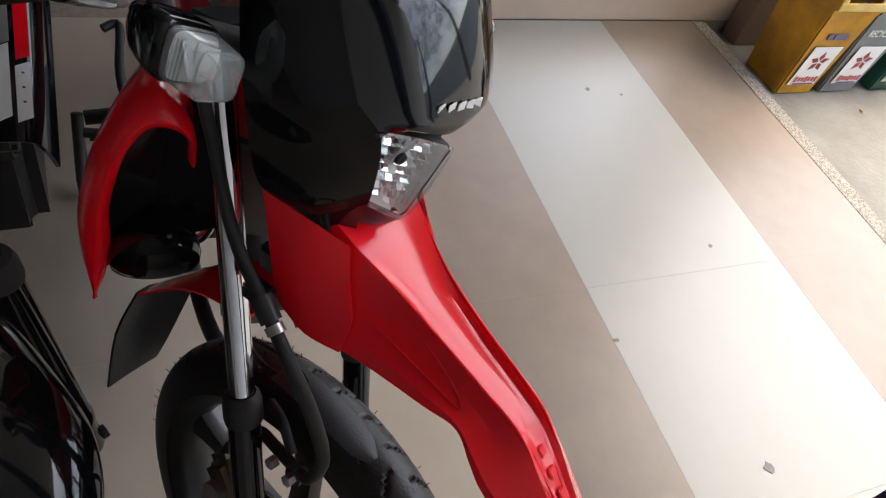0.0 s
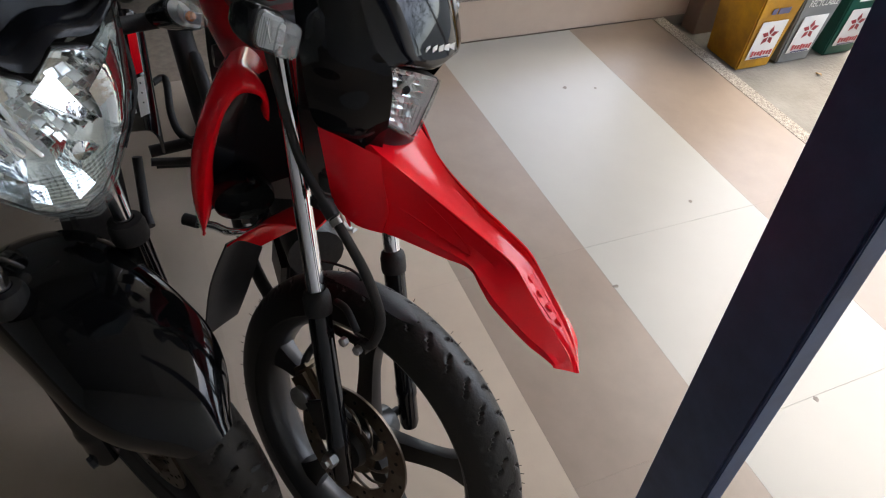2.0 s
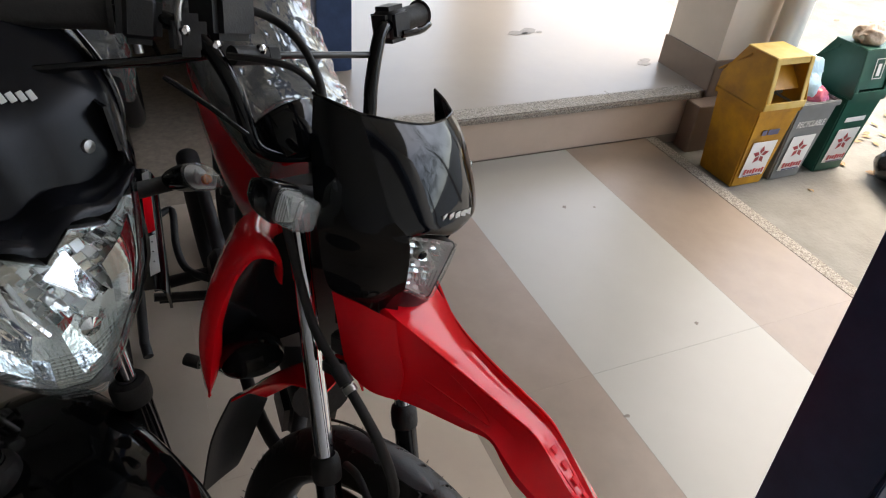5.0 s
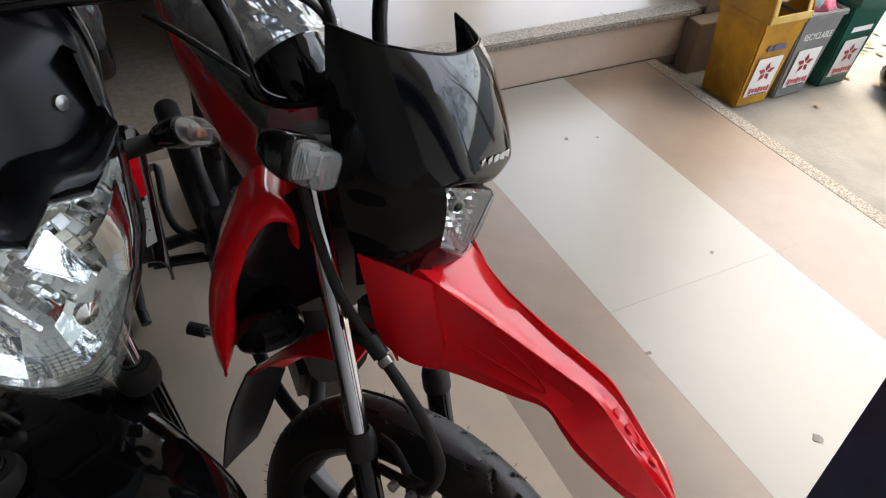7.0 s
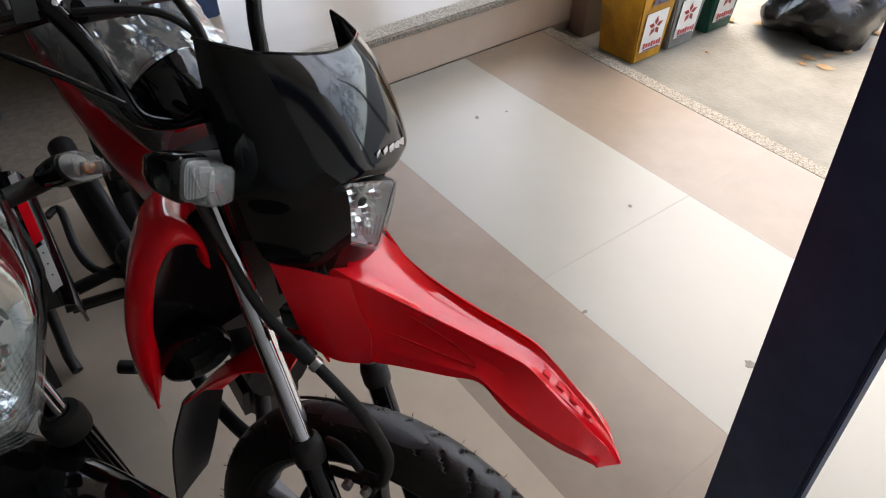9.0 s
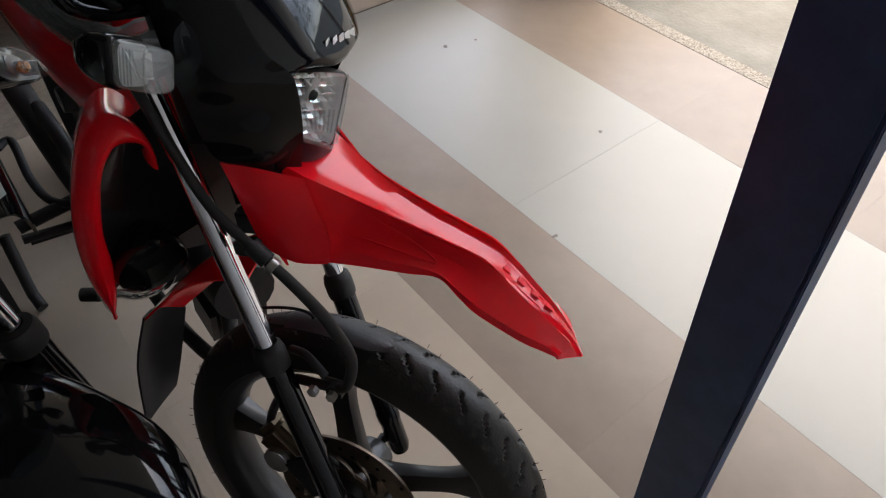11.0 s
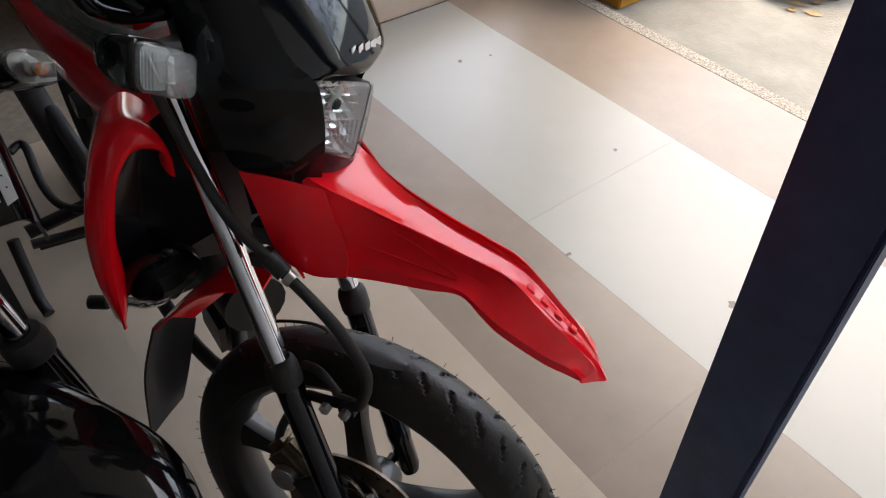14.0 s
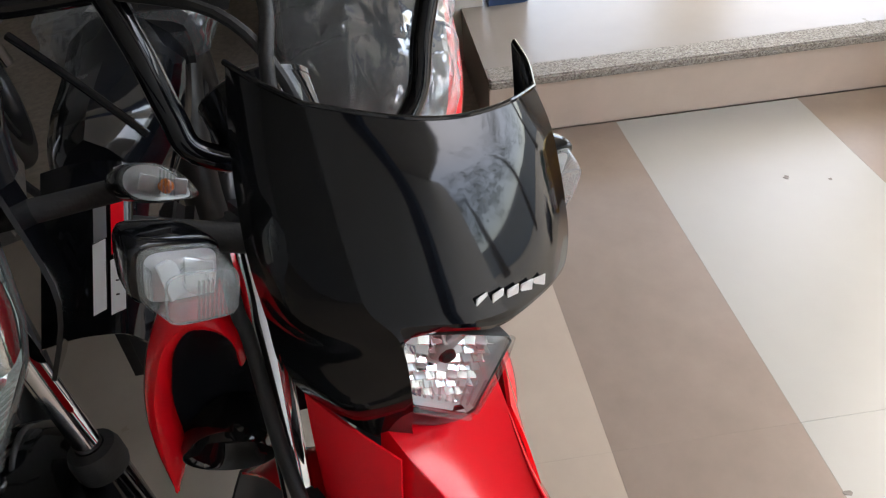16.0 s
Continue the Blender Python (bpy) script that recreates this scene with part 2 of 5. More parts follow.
def box(size, m=None, bevel=0.0, seg=2, taper=None):
    bm = bmesh.new()
    bmesh.ops.create_cube(bm, size=1)
    for v in bm.verts:
        k = taper if (taper and v.co.z < 0) else (1, 1)
        v.co = Vector((v.co.x * size[0] * k[0], v.co.y * size[1] * k[1], v.co.z * size[2]))
    if bevel:
        bmesh.ops.bevel(bm, geom=list(bm.edges), offset=bevel, segments=seg, affect="EDGES")
    if m is not None:
        bm.transform(m)
    return bm


def at(x, y, z, rx=0, ry=0, rz=0):
    return pose(x, y, z, rx, ry, rz)


def spline(pts, n=6):
    """A smooth curve through the points."""
    p = [Vector(q) for q in pts]
    out = []
    for i in range(len(p) - 1):
        a, b, c, d = p[max(i - 1, 0)], p[i], p[i + 1], p[min(i + 2, len(p) - 1)]
        for k in range(n):
            t = k / n
            out.append(0.5 * ((2 * b) + (c - a) * t + (2 * a - 5 * b + 4 * c - d) * t * t + (3 * b - a - 3 * c + d) * t ** 3))
    out.append(p[-1])
    return out


def tube(pts, r, m=None, n=12, smooth=5, flat=1.0):
    """A round bar along points; r is one radius or one for each point."""
    rs = r if isinstance(r, (list, tuple)) else [r] * len(pts)
    if smooth:
        path = spline(pts, smooth)
        rr = [x.x for x in spline([(v, 0, 0) for v in rs], smooth)]
    else:
        path, rr = [Vector(q) for q in pts], rs
    bm = bmesh.new()
    rings, up = [], None
    for i, q in enumerate(path):
        d = (path[min(i + 1, len(path) - 1)] - path[max(i - 1, 0)]).normalized()
        if up is None:
            up = d.orthogonal().normalized()
        up = (up - d * up.dot(d)).normalized()
        w = d.cross(up)
        rings.append([bm.verts.new(q + rr[i] * (math.cos(a) * up + flat * math.sin(a) * w)) for a in (2 * math.pi * k / n for k in range(n))])
    for a, b in zip(rings, rings[1:]):
        for k in range(n):
            bm.faces.new((a[k], a[(k + 1) % n], b[(k + 1) % n], b[k]))
    bm.faces.new(rings[0][::-1])
    bm.faces.new(rings[-1])
    if m is not None:
        bm.transform(m)
    return bm


def lathe(profile, n=48, m=None, axis="x", closed=True, arc=1.0):
    """Turn (radius, along) points about an axis."""
    bm = bmesh.new()
    rings = []
    steps = n if arc >= 1 else n + 1
    for k in range(steps):
        a = 2 * math.pi * arc * k / n
        ring = []
        for r, h in profile:
            u, v = r * math.cos(a), r * math.sin(a)
            ring.append(bm.verts.new((h, u, v) if axis == "x" else (u, h, v) if axis == "y" else (u, v, h)))
        rings.append(ring)
    count = len(profile) if closed else len(profile) - 1
    for i in range(n):
        a, b = rings[i], rings[(i + 1) % steps]
        for k in range(count):
            j = (k + 1) % len(profile)
            bm.faces.new((a[k], a[j], b[j], b[k]))
    bmesh.ops.remove_doubles(bm, verts=bm.verts, dist=1e-6)
    if m is not None:
        bm.transform(m)
    return bm


def thicken(bm, t):
    """Give an open skin a second side, t metres behind it, and close its rim."""
    bmesh.ops.recalc_face_normals(bm, faces=bm.faces)
    bm.normal_update()
    faces = list(bm.faces)
    rim = [e for e in bm.edges if len(e.link_faces) == 1]
    twin = {v: bm.verts.new(v.co - v.normal * t) for v in list(bm.verts)}
    for f in faces:
        bm.faces.new([twin[v] for v in reversed(f.verts)])
    for e in rim:
        a, b = e.verts
        bm.faces.new((a, b, twin[b], twin[a]))


def loft(rows, m=None, thick=0.0, close=False, sub=0, across=0, caps=False):
    """A skin over rows of points; sub and across refine it smoothly along and across the rows."""
    rows = [[Vector(q) for q in r] for r in rows]
    if across:
        rows = [spline(r, across) for r in rows]
    if sub:
        cols = [spline([r[i] for r in rows], sub) for i in range(len(rows[0]))]
        rows = [[c[k] for c in cols] for k in range(len(cols[0]))]
    bm = bmesh.new()
    vs = [[bm.verts.new(q) for q in r] for r in rows]
    n = len(rows[0])
    for a, b in zip(vs, vs[1:]):
        for k in range(n if close else n - 1):
            q = [a[k], a[(k + 1) % n], b[(k + 1) % n], b[k]]
            if len({tuple(v.co) for v in q}) > 2:
                bm.faces.new(q)
    if caps:
        if caps != "end":
            bm.faces.new(vs[0][::-1])
        bm.faces.new(vs[-1])
    bmesh.ops.remove_doubles(bm, verts=bm.verts, dist=1e-5)
    if thick:
        thicken(bm, thick)
    if m is not None:
        bm.transform(m)
    return bm


def slab(outline, z0, z1, m=None, bevel=0.0):
    """An outline in x and y, extruded from z0 to z1."""
    bm = bmesh.new()
    a = [bm.verts.new((x, y, z0)) for x, y in outline]
    b = [bm.verts.new((x, y, z1)) for x, y in outline]
    n = len(outline)
    bm.faces.new(a[::-1])
    bm.faces.new(b)
    for k in range(n):
        bm.faces.new((a[k], a[(k + 1) % n], b[(k + 1) % n], b[k]))
    if bevel:
        bmesh.ops.bevel(bm, geom=list(bm.edges), offset=bevel, segments=2, affect="EDGES")
    if m is not None:
        bm.transform(m)
    return bm


def join(*bms):
    out = bmesh.new()
    for b in bms:
        me = bpy.data.meshes.new("join")
        b.to_mesh(me)
        out.from_mesh(me)
        bpy.data.meshes.remove(me)
        b.free()
    return out


def crumple(bm, amp=0.009):
    """Push a skin about in sharp folds, as crumpled film lies."""
    bm.normal_update()
    moves = []
    for v in bm.verts:
        p = v.co
        fold = 1 - abs(noise.noise(Vector((p.x * 17, p.y * 6, p.z * 17)))) * 3
        fine = 1 - abs(noise.noise(Vector((p.x * 40 + 7, p.y * 16, p.z * 40)))) * 3
        moves.append(v.normal * (amp * (0.55 * fold + 0.32 * fine)) + Vector((noise.noise(p * 9), noise.noise(p * 9 + Vector((5, 0, 0))), 0)) * amp * 0.6)
    for v, q in zip(bm.verts, moves):
        v.co += q


def solid(name, bm, material, label, category, kind="", group="", angle=38):
    """A thing that is one mesh."""
    c = sum((v.co for v in bm.verts), Vector()) / len(bm.verts)
    c.z = min(v.co.z for v in bm.verts)
    bmesh.ops.recalc_face_normals(bm, faces=bm.faces)
    shade(bm, angle)
    bm.transform(Matrix.Translation(-c))
    me = bpy.data.meshes.new(name)
    bm.to_mesh(me)
    bm.free()
    me.materials.append(material)
    ob = new(name, me)
    ob.location = c
    return tagged(ob, label, category, group, kind)


# ---- structure ----
GROUND, PLAT = -0.05, 0.2
ground = solid("ground", slab([(-60, -60), (60, -60), (60, 60), (-60, 60)], GROUND - 0.3, GROUND), M_CONC, "stained pale grey concrete street pavement", "ground", "structure")
floor = solid("floor", slab([(-5.2, -3.4), (1.013, -3.4), (1.047, -0.006), (-0.42, -0.006), (-0.42, 2.2), (-5.2, 2.2)], -0.04, -0.006), M_GROUT, "polished tile shop floor with cream and tan stripes", "floor", "structure")
edging = solid("floor_edging", slab([(1.0145, -3.4), (1.082, -3.4), (1.116, 0.0), (1.0485, 0.0)], GROUND, -0.001, bevel=0.004), M_GRANITE, "grey washed pebble edging along the tiled floor", "edging", "structure")
platform = solid("platform", slab([(-0.42, 0.012), (1.62, 0.012), (1.62, 0.3), (1.98, 0.3), (2.1, 2.0), (2.15, 8.0), (-0.42, 8.0)], GROUND, PLAT - 0.0005), M_PLAT, "raised entrance landing paved with pale glossy tiles", "platform", "structure")
nosing = solid("step_nosing", slab([(-0.42, -0.012), (1.29, -0.012), (1.29, 0.082), (-0.42, 0.082)], 0.172, PLAT + 0.002, bevel=0.006), M_GRANITE, "rough grey pebble-wash nosing on the step edge", "step edge", "structure")
# assumed walls that close the room and set its fill and reflections
wall_white = solid("wall_north", slab([(-5.2, 2.2), (-0.345, 2.2), (-0.345, 2.35), (-5.2, 2.35)], -0.04, 3.5), M_WALLD, "dull grey wall added behind the motorcycles to set fill and reflections", "wall", "structure")
wall_back = solid("wall_west", slab([(-5.35, -3.55), (-5.2, -3.55), (-5.2, 2.35), (-5.35, 2.35)], -0.04, 3.5), M_WALLD, "unseen dull grey wall added to set fill and reflections", "wall", "structure")
# unseen: bounces light onto the bikes, its east end holds back sky light
wall_south = solid("wall_south", slab([(-5.2, -3.55), (3.0, -3.55), (3.0, -3.4), (-5.2, -3.4)], -0.04, 3.5), M_WALLS, "unseen light grey wall added to bounce light and block sky", "wall", "structure")
wall_pier = solid("wall_pier", slab([(-0.62, 0.56), (-0.34, 0.56), (-0.34, 2.2), (-0.62, 2.2)], -0.04, 3.5), M_PAINT, "white painted wall end beside the door post", "wall", "structure")
# unseen ceiling, added to keep the inside dim
ceiling = solid("ceiling", slab([(-5.35, -3.55), (-0.4, -3.55), (-0.34, 0.6), (-0.34, 2.35), (-5.35, 2.35)], 3.5, 3.65), M_CEIL, "unseen dull grey ceiling added to dim light from above", "ceiling", "structure")
# unseen canopy: its outline is sized to cut sun on floor and landing
canopy = solid("canopy", slab([(-0.395, -3.55), (2.5, -3.55), (2.8, 4.6), (-0.335, 4.6), (-0.335, 0.6)], 3.5, 3.65), M_CANOPY, "unseen off-white canopy added to shade the landing and bounce light", "canopy", "structure")

column = thing("column", (1.5, 0.175, GROUND), "square tan column with a brown tiled foot", "column", kind="structure")
part("shaft", box((0.32, 0.34, 3.2), at(1.5, 0.175, 1.9)), M_COLP, column)
# added brown block: its dark colour stands for shadow at the riser's end
part("shaded_riser_end", box((0.30, 0.09, 0.225), at(1.372, -0.054, GROUND + 0.1125), 0.003), M_COLT, column, "dark brown box added for the shadow at the riser's end")
part("tiled_foot", box((0.34, 0.36, 0.39), at(1.5, 0.175, GROUND + 0.195), 0.003), M_COLT, column, "dark brown tiled column foot")
pipe = thing("downpipe", (1.615, -0.072, GROUND), "round white plastic rainwater downpipe beside the column", "pipe", kind="structure")
part("pipe", tube([(1.615, -0.072, GROUND), (1.615, -0.072, 3.5)], 0.06, smooth=0, n=24), M_PIPEW, pipe)
far_column = thing("far_column", (1.65, 2.87, PLAT), "beige tiled square column foot on the landing", "column", kind="structure")
part("shaft", box((0.4, 0.4, 3.3), at(1.65, 2.89, 1.85)), M_COLP, far_column)
part("tiled_foot", box((0.44, 0.44, 0.4), at(1.65, 2.89, PLAT + 0.2), 0.003), M_RISER, far_column, "beige tiled column foot")


def door_post(cx, cy, w, d, z0, name, label, lean=(0.0, 0.0)):
    """A square steel post; lean is how far it goes sideways for each metre up."""
    p = thing(name, (cx, cy, z0), label, "door post", kind="structure")
    tip = Matrix.Identity(4)
    tip[0][2], tip[1][2] = lean
    m = Matrix.Translation((cx, cy, z0)) @ tip
    h = 3.48 - z0
    part("post", box((w, d, h), m @ at(0, 0, h / 2), 0.004), M_NAVY, p)
    part("guide_rail", join(box((0.012, 0.010, h), m @ at(w / 2 + 0.004, -d / 2 + 0.012, h / 2), 0.003), box((0.004, 0.004, h), m @ at(-w / 2 + 0.001, -d / 2 - 0.001, h / 2), 0.0015)), M_NAVY, p, "pressed steel guide channel")
    part("foot_plate", join(box((w + 0.006, d + 0.006, 0.026), m @ at(0, 0, 0.013), 0.004), box((0.004, d * 0.7, 0.05), m @ at(-w / 2 - 0.003, 0, 0.028), 0.001), box((0.03, 0.012, 0.012), m @ at(0.03, -d / 2 - 0.008, 0.006), 0.003)), M_SCUFF, p, "scuffed bare metal foot of the post")
    return p


door_post(-0.391, -1.966, 0.044, 0.096, 0.0, "door_post", "navy blue painted steel shop door post", (-0.035, 0.055))
door_post(-0.25, 0.6, 0.14, 0.1, 0.0, "door_post", "navy blue painted steel shop door post by the wall")


# ---- motorcycle pieces ----
def frame_of(right, ahead, up, origin):
    m = Matrix.Identity(4)
    for k, v in enumerate((right, ahead, up, origin)):
        for i in range(3):
            m[i][k] = v[i]
    return m


def tyre_mesh(R, half, bead, m, grooves=True, n=180):
    """A tyre about the local x axis, with slanted grooves pressed into the tread."""
    prof = []
    k = 30
    for i in range(k + 1):
        a = math.pi * (i / k - 0.5)
        h = half * math.sin(a)
        r = bead + (R - bead) * (abs(math.cos(a)) ** 0.62)
        prof.append((r, h))
    prof += [(bead - 0.012, half * 0.72), (bead - 0.012, -half * 0.72)]
    bm = bmesh.new()
    rings = []
    for s in range(n):
        a = 2 * math.pi * s / n
        ring = []
        for r, h in prof:
            if grooves and abs(h) < half * 0.93 and r > bead + (R - bead) * 0.45:
                side = 1 if h > 0 else -1
                ph = (a * 44 / (2 * math.pi) + abs(h) / half * 0.9 + (0.5 if side > 0 else 0)) % 1.0
                f = abs(h) / half
                ends = max(0.0, min(1.0, (f - 0.12) / 0.08, (0.66 - f) / 0.08))
                r -= 0.0046 * min(1.0, 1.5 * max(0.0, 1 - abs(ph + 0.05 * math.sin(f * 14) - 0.5) / 0.085)) * ends
                r -= 0.0035 * max(0.0, 1 - abs(f - 0.76) / 0.06) * (1 if (a * 76 / (2 * math.pi)) % 1.0 < 0.3 else 0)
            u, v = r * math.cos(a), r * math.sin(a)
            ring.append(bm.verts.new((h, u, v)))
        rings.append(ring)
    c = len(prof)
    for s in range(n):
        a, b = rings[s], rings[(s + 1) % n]
        for i in range(c):
            j = (i + 1) % c
            bm.faces.new((a[i], a[j], b[j], b[i]))
    bm.transform(m)
    return bm


def wheel(parent, m, R=0.28, half=0.042, hole=0.197, spokes=5, turn=0.0, disc=0.12, side=1, detail=True, name="front_wheel"):
    """A cast wheel about the local x axis at the origin of m."""
    w = part(name, tyre_mesh(R, half, hole + 0.02, m, detail, 760 if detail else 64), M_TYRE, parent, "worn black tyre with slanted tread grooves" if detail else "")
    if detail:
        hairs = []
        for k in range(110):
            a = 2 * math.pi * (k + random.random() * 0.6) / 110
            h = random.choice((-1, 1)) * half * random.uniform(0.5, 0.72)
            r = R - 0.006 - 0.004 * abs(h) / half
            hairs.append(tube([(h, r * math.cos(a), r * math.sin(a)), (h * 1.06, (r + 0.0055) * math.cos(a), (r + 0.0055) * math.sin(a))], 0.0005, m, 4, 0))
        part("tread_hairs", join(*hairs), M_RUBBER, w, "short rubber moulding hairs on the new tyre", kind="stuff")
    rim = [(hole + 0.012, -0.034), (hole + 0.017, -0.036), (hole + 0.018, -0.03), (hole + 0.006, -0.02), (hole + 0.006, 0.02), (hole + 0.018, 0.03), (hole + 0.017, 0.036), (hole + 0.012, 0.034), (hole, 0.022), (hole - 0.004, 0), (hole, -0.022)]
    part("rim", lathe(rim, 72 if detail else 32, m), M_ALLOY, w, "black cast alloy rim")
    for k in range(spokes):
        a = 2 * math.pi * k / spokes + turn
        rows = []
        for r, wd, tk in ((0.03, 0.021, 0.016), (0.07, 0.017, 0.012), (0.14, 0.014, 0.010), (0.18, 0.017, 0.012), (hole + 0.002, 0.027, 0.015)):
            rows.append([(x, r, y) for x, y in ((-tk, -wd), (0, -wd * 1.15), (tk, -wd), (tk * 1.2, 0), (tk, wd), (0, wd * 1.15), (-tk, wd), (-tk * 1.2, 0))])
        part("spoke", loft(rows, m @ Matrix.Rotation(a, 4, "X"), close=True, sub=3, caps=True), M_ALLOY, w)
    part("hub", lathe([(0.012, -0.05), (0.03, -0.05), (0.036, -0.03), (0.036, 0.03), (0.03, 0.05), (0.012, 0.05)], 28, m), M_ALLOY, w)
    if disc:
        o = side * 0.034
        part("brake_disc", lathe([(disc * 0.7, o - 0.002), (disc, o - 0.002), (disc, o + 0.002), (disc * 0.7, o + 0.002)], 80, m), M_DISC, w, "worn drilled steel brake disc")
        part("disc_carrier", lathe([(0.02, o - 0.003), (disc * 0.42, o - 0.003), (disc * 0.44, o), (disc * 0.42, o + 0.003), (0.02, o + 0.004)], 40, m), M_DISC, w)
        for k in range(11):
            a = 2 * math.pi * k / 11
            pts = [(o, disc * f * math.cos(a + e), disc * f * math.sin(a + e)) for f, e in ((0.4, 0.0), (0.5, 0.16), (0.6, 0.36), (0.72, 0.62))]
            part("disc_arm", tube(pts, 0.0085, m, 8, flat=0.24), M_DISC, w)
        holes = []
        for k in range(30):
            a = 2 * math.pi * k / 30
            r = disc * (0.77 + 0.08 * (k % 3))
            holes.append(lathe([(0.0001, 0.0), (0.0032, 0.0), (0.0032, 0.0016), (0.0001, 0.0016)], 8, m @ Matrix.Translation((o + side * 0.0012, r * math.cos(a), r * math.sin(a))) @ Matrix.Scale(side, 4, (1, 0, 0)), closed=False))
        part("disc_hole", join(*holes), M_DARK, w, "row of drilled vent holes", kind="stuff")
    return w


def fork_leg(parent, m, x, top=0.615, cap=0.28, r=0.0195):
    leg = part("fork_leg", lathe([(0.0001, -0.012), (r * 0.8, -0.012), (r, 0.0), (r, 0.05), (r * 1.08, 0.055), (r * 1.08, 0.07), (r, 0.075), (r, cap - 0.02), (r * 1.0, cap - 0.018), (0.0001, cap - 0.016)], 24, m @ Matrix.Translation((x, 0, 0)), "z", False), M_BLACK, parent, "gloss black fork slider")
    part("dust_cap", lathe([(0.014, cap - 0.03), (r * 1.12, cap - 0.03), (r * 1.18, cap - 0.024), (r * 1.18, cap - 0.006), (r * 1.05, cap + 0.003), (0.014, cap + 0.006)], 24, m @ Matrix.Translation((x, 0, 0)), "z", False), M_RUBBER, leg)
    part("fork_tube", tube([(x, 0, cap - 0.03), (x, 0, top)], 0.0128, m, 24, 0), M_CHROME, leg, "bright chrome fork tube")
    return leg


def grip(parent, m, a, b, lever=True):
    a, b = Vector(a), Vector(b)
    g = part("grip", tube([a.lerp(b, t) for t in (0, 0.04, 0.06, 0.3, 0.6, 0.94, 0.97, 1)], [0.021, 0.021, 0.017, 0.0165, 0.0165, 0.017, 0.021, 0.019], m, 20, 2), M_RUBBER, parent, "ribbed black rubber hand grip")
    return g


# ---- red motorcycle ----
def oval(w, h, power, n=24, tip=0.0):
    """A rounded box outline; tip draws its right end out to a point."""
    out = []
    for k in range(n):
        a = 2 * math.pi * k / n
        c, s = math.cos(a), math.sin(a)
        x = math.copysign(abs(c) ** (2 / power), c) * w
        z = math.copysign(abs(s) ** (2 / power), s) * h
        if tip:
            z *= 1 - 0.55 * (0.5 + 0.5 * x / w) ** 2
            z += tip * (x / w) ** 2 * h * (1 if x > 0 else 0)
        out.append((x, z))
    return out


def indicator(parent, m, stalk_to, size=1.0, leaf=0.0):
    """A turn signal whose lens faces local y at the origin of m."""
    s, p, tip = size, (2.2 if leaf else 5.0), leaf
    w0, h0 = (0.042, 0.022) if leaf else (0.027, 0.0215)
    rows = []
    for y, k in ((-0.058, 0.15), (-0.054, 0.4), (-0.035, 0.8), (-0.012, 1.0), (0.001, 1.01)) if leaf else ((-0.046, 0.2), (-0.043, 0.5), (-0.028, 0.92), (-0.012, 1.1), (-0.002, 1.13), (0.001, 1.06)):
        rows.append([(x * k * s, y * s, z * k * s) for x, z in oval(w0, h0, p, tip=tip)])
    body = part("indicator", loft(rows, m, close=True, sub=2, caps=True), M_BLACK, parent, "black turn signal housing with a clear lens", angle=60)
    rows = []
    for y, k in ((0.002, 0.98), (0.010, 0.97), (0.017, 0.92), (0.021, 0.8), (0.023, 0.5)) if leaf else ((0.001, 1.0), (0.014, 0.985), (0.024, 0.94), (0.029, 0.86), (0.031, 0.72), (0.0318, 0.4)):
        rows.append([(x * k * s, y * s, z * k * s) for x, z in oval(w0, h0, p, tip=tip)])
    part("lens", loft(rows, m, close=True, caps=True), M_FROST if leaf else M_MILK, body, "clear ribbed lens", angle=25)
    if not leaf:
        rim = [[(x * k * s, y * s, z * k * s) for x, z in oval(w0, h0, p, tip=tip)] for y, k in ((0.001, 1.0), (0.003, 1.03), (0.005, 1.0))]
        part("lens_rim", loft(rim, m, close=True), M_FROST, body)
        edge = [(x * 0.9, 0.0268, z * 0.9) for x, z in oval(w0, h0, p)]
        part("lens_edge", tube(edge + edge[:1], 0.0009, m, 6, 0), M_MILK, body)
    part("reflector", loft([[(x * 0.9 * s, 0.004 * s, z * 0.9 * s) for x, z in oval(w0, h0, p, tip=tip)], [(x * 0.35 * s, 0.0025 * s, z * 0.35 * s) for x, z in oval(w0, h0, p, tip=tip)]], m, close=True, caps="end"), M_REFLD if leaf else M_REFL, body)
    for k in (-1, 1):
        part("facet", box((w0 * 0.66 * s, 0.002, h0 * (1.15 if not leaf else 0.8) * s), m @ at(k * w0 * 0.34 * s, 0.008 * s, 0.001, 14 + 8 * k, 0, k * 26), 0.0008, 1), M_REFLD if leaf else M_REFL, body)
    if leaf:
        part("bulb", lathe([(0.0001, -0.006), (0.006 * s, -0.004), (0.008 * s, 0.001), (0.005 * s, 0.006), (0.0001, 0.007)], 16, m @ Matrix.Translation((0.004 * s, 0.011 * s, 0.002)), "y", False), M_AMBER, body, "amber bulb")
    ribs = [box((0.001, 0.002, h0 * (1.1 if leaf else 1.5) * s), m @ Matrix.Translation((x * s, (0.0225 if leaf else 0.0305) * s, 0)), 0.0004, 1) for x in ((-0.010, -0.006, -0.002, 0.002, 0.006) if leaf else [-0.018 + 0.003 * i for i in range(9)])]
    if not leaf:
        ribs += [tube([(w0 * 0.985, 0.004 + 0.003 * i, -0.016), (w0 * 0.985, 0.004 + 0.003 * i, 0.016)], 0.0007, m, 5, 0) for i in range(5)]
        part("bulb", lathe([(0.0001, -0.012), (0.006, -0.01), (0.009, 0.0), (0.006, 0.008), (0.0001, 0.01)], 16, m @ Matrix.Translation((-0.004, 0.013, 0.0)), "y", False), M_FROST, body, "clear bulb")
    part("lens_ribs", join(*ribs), M_FROST, body)
    inv = m.inverted()
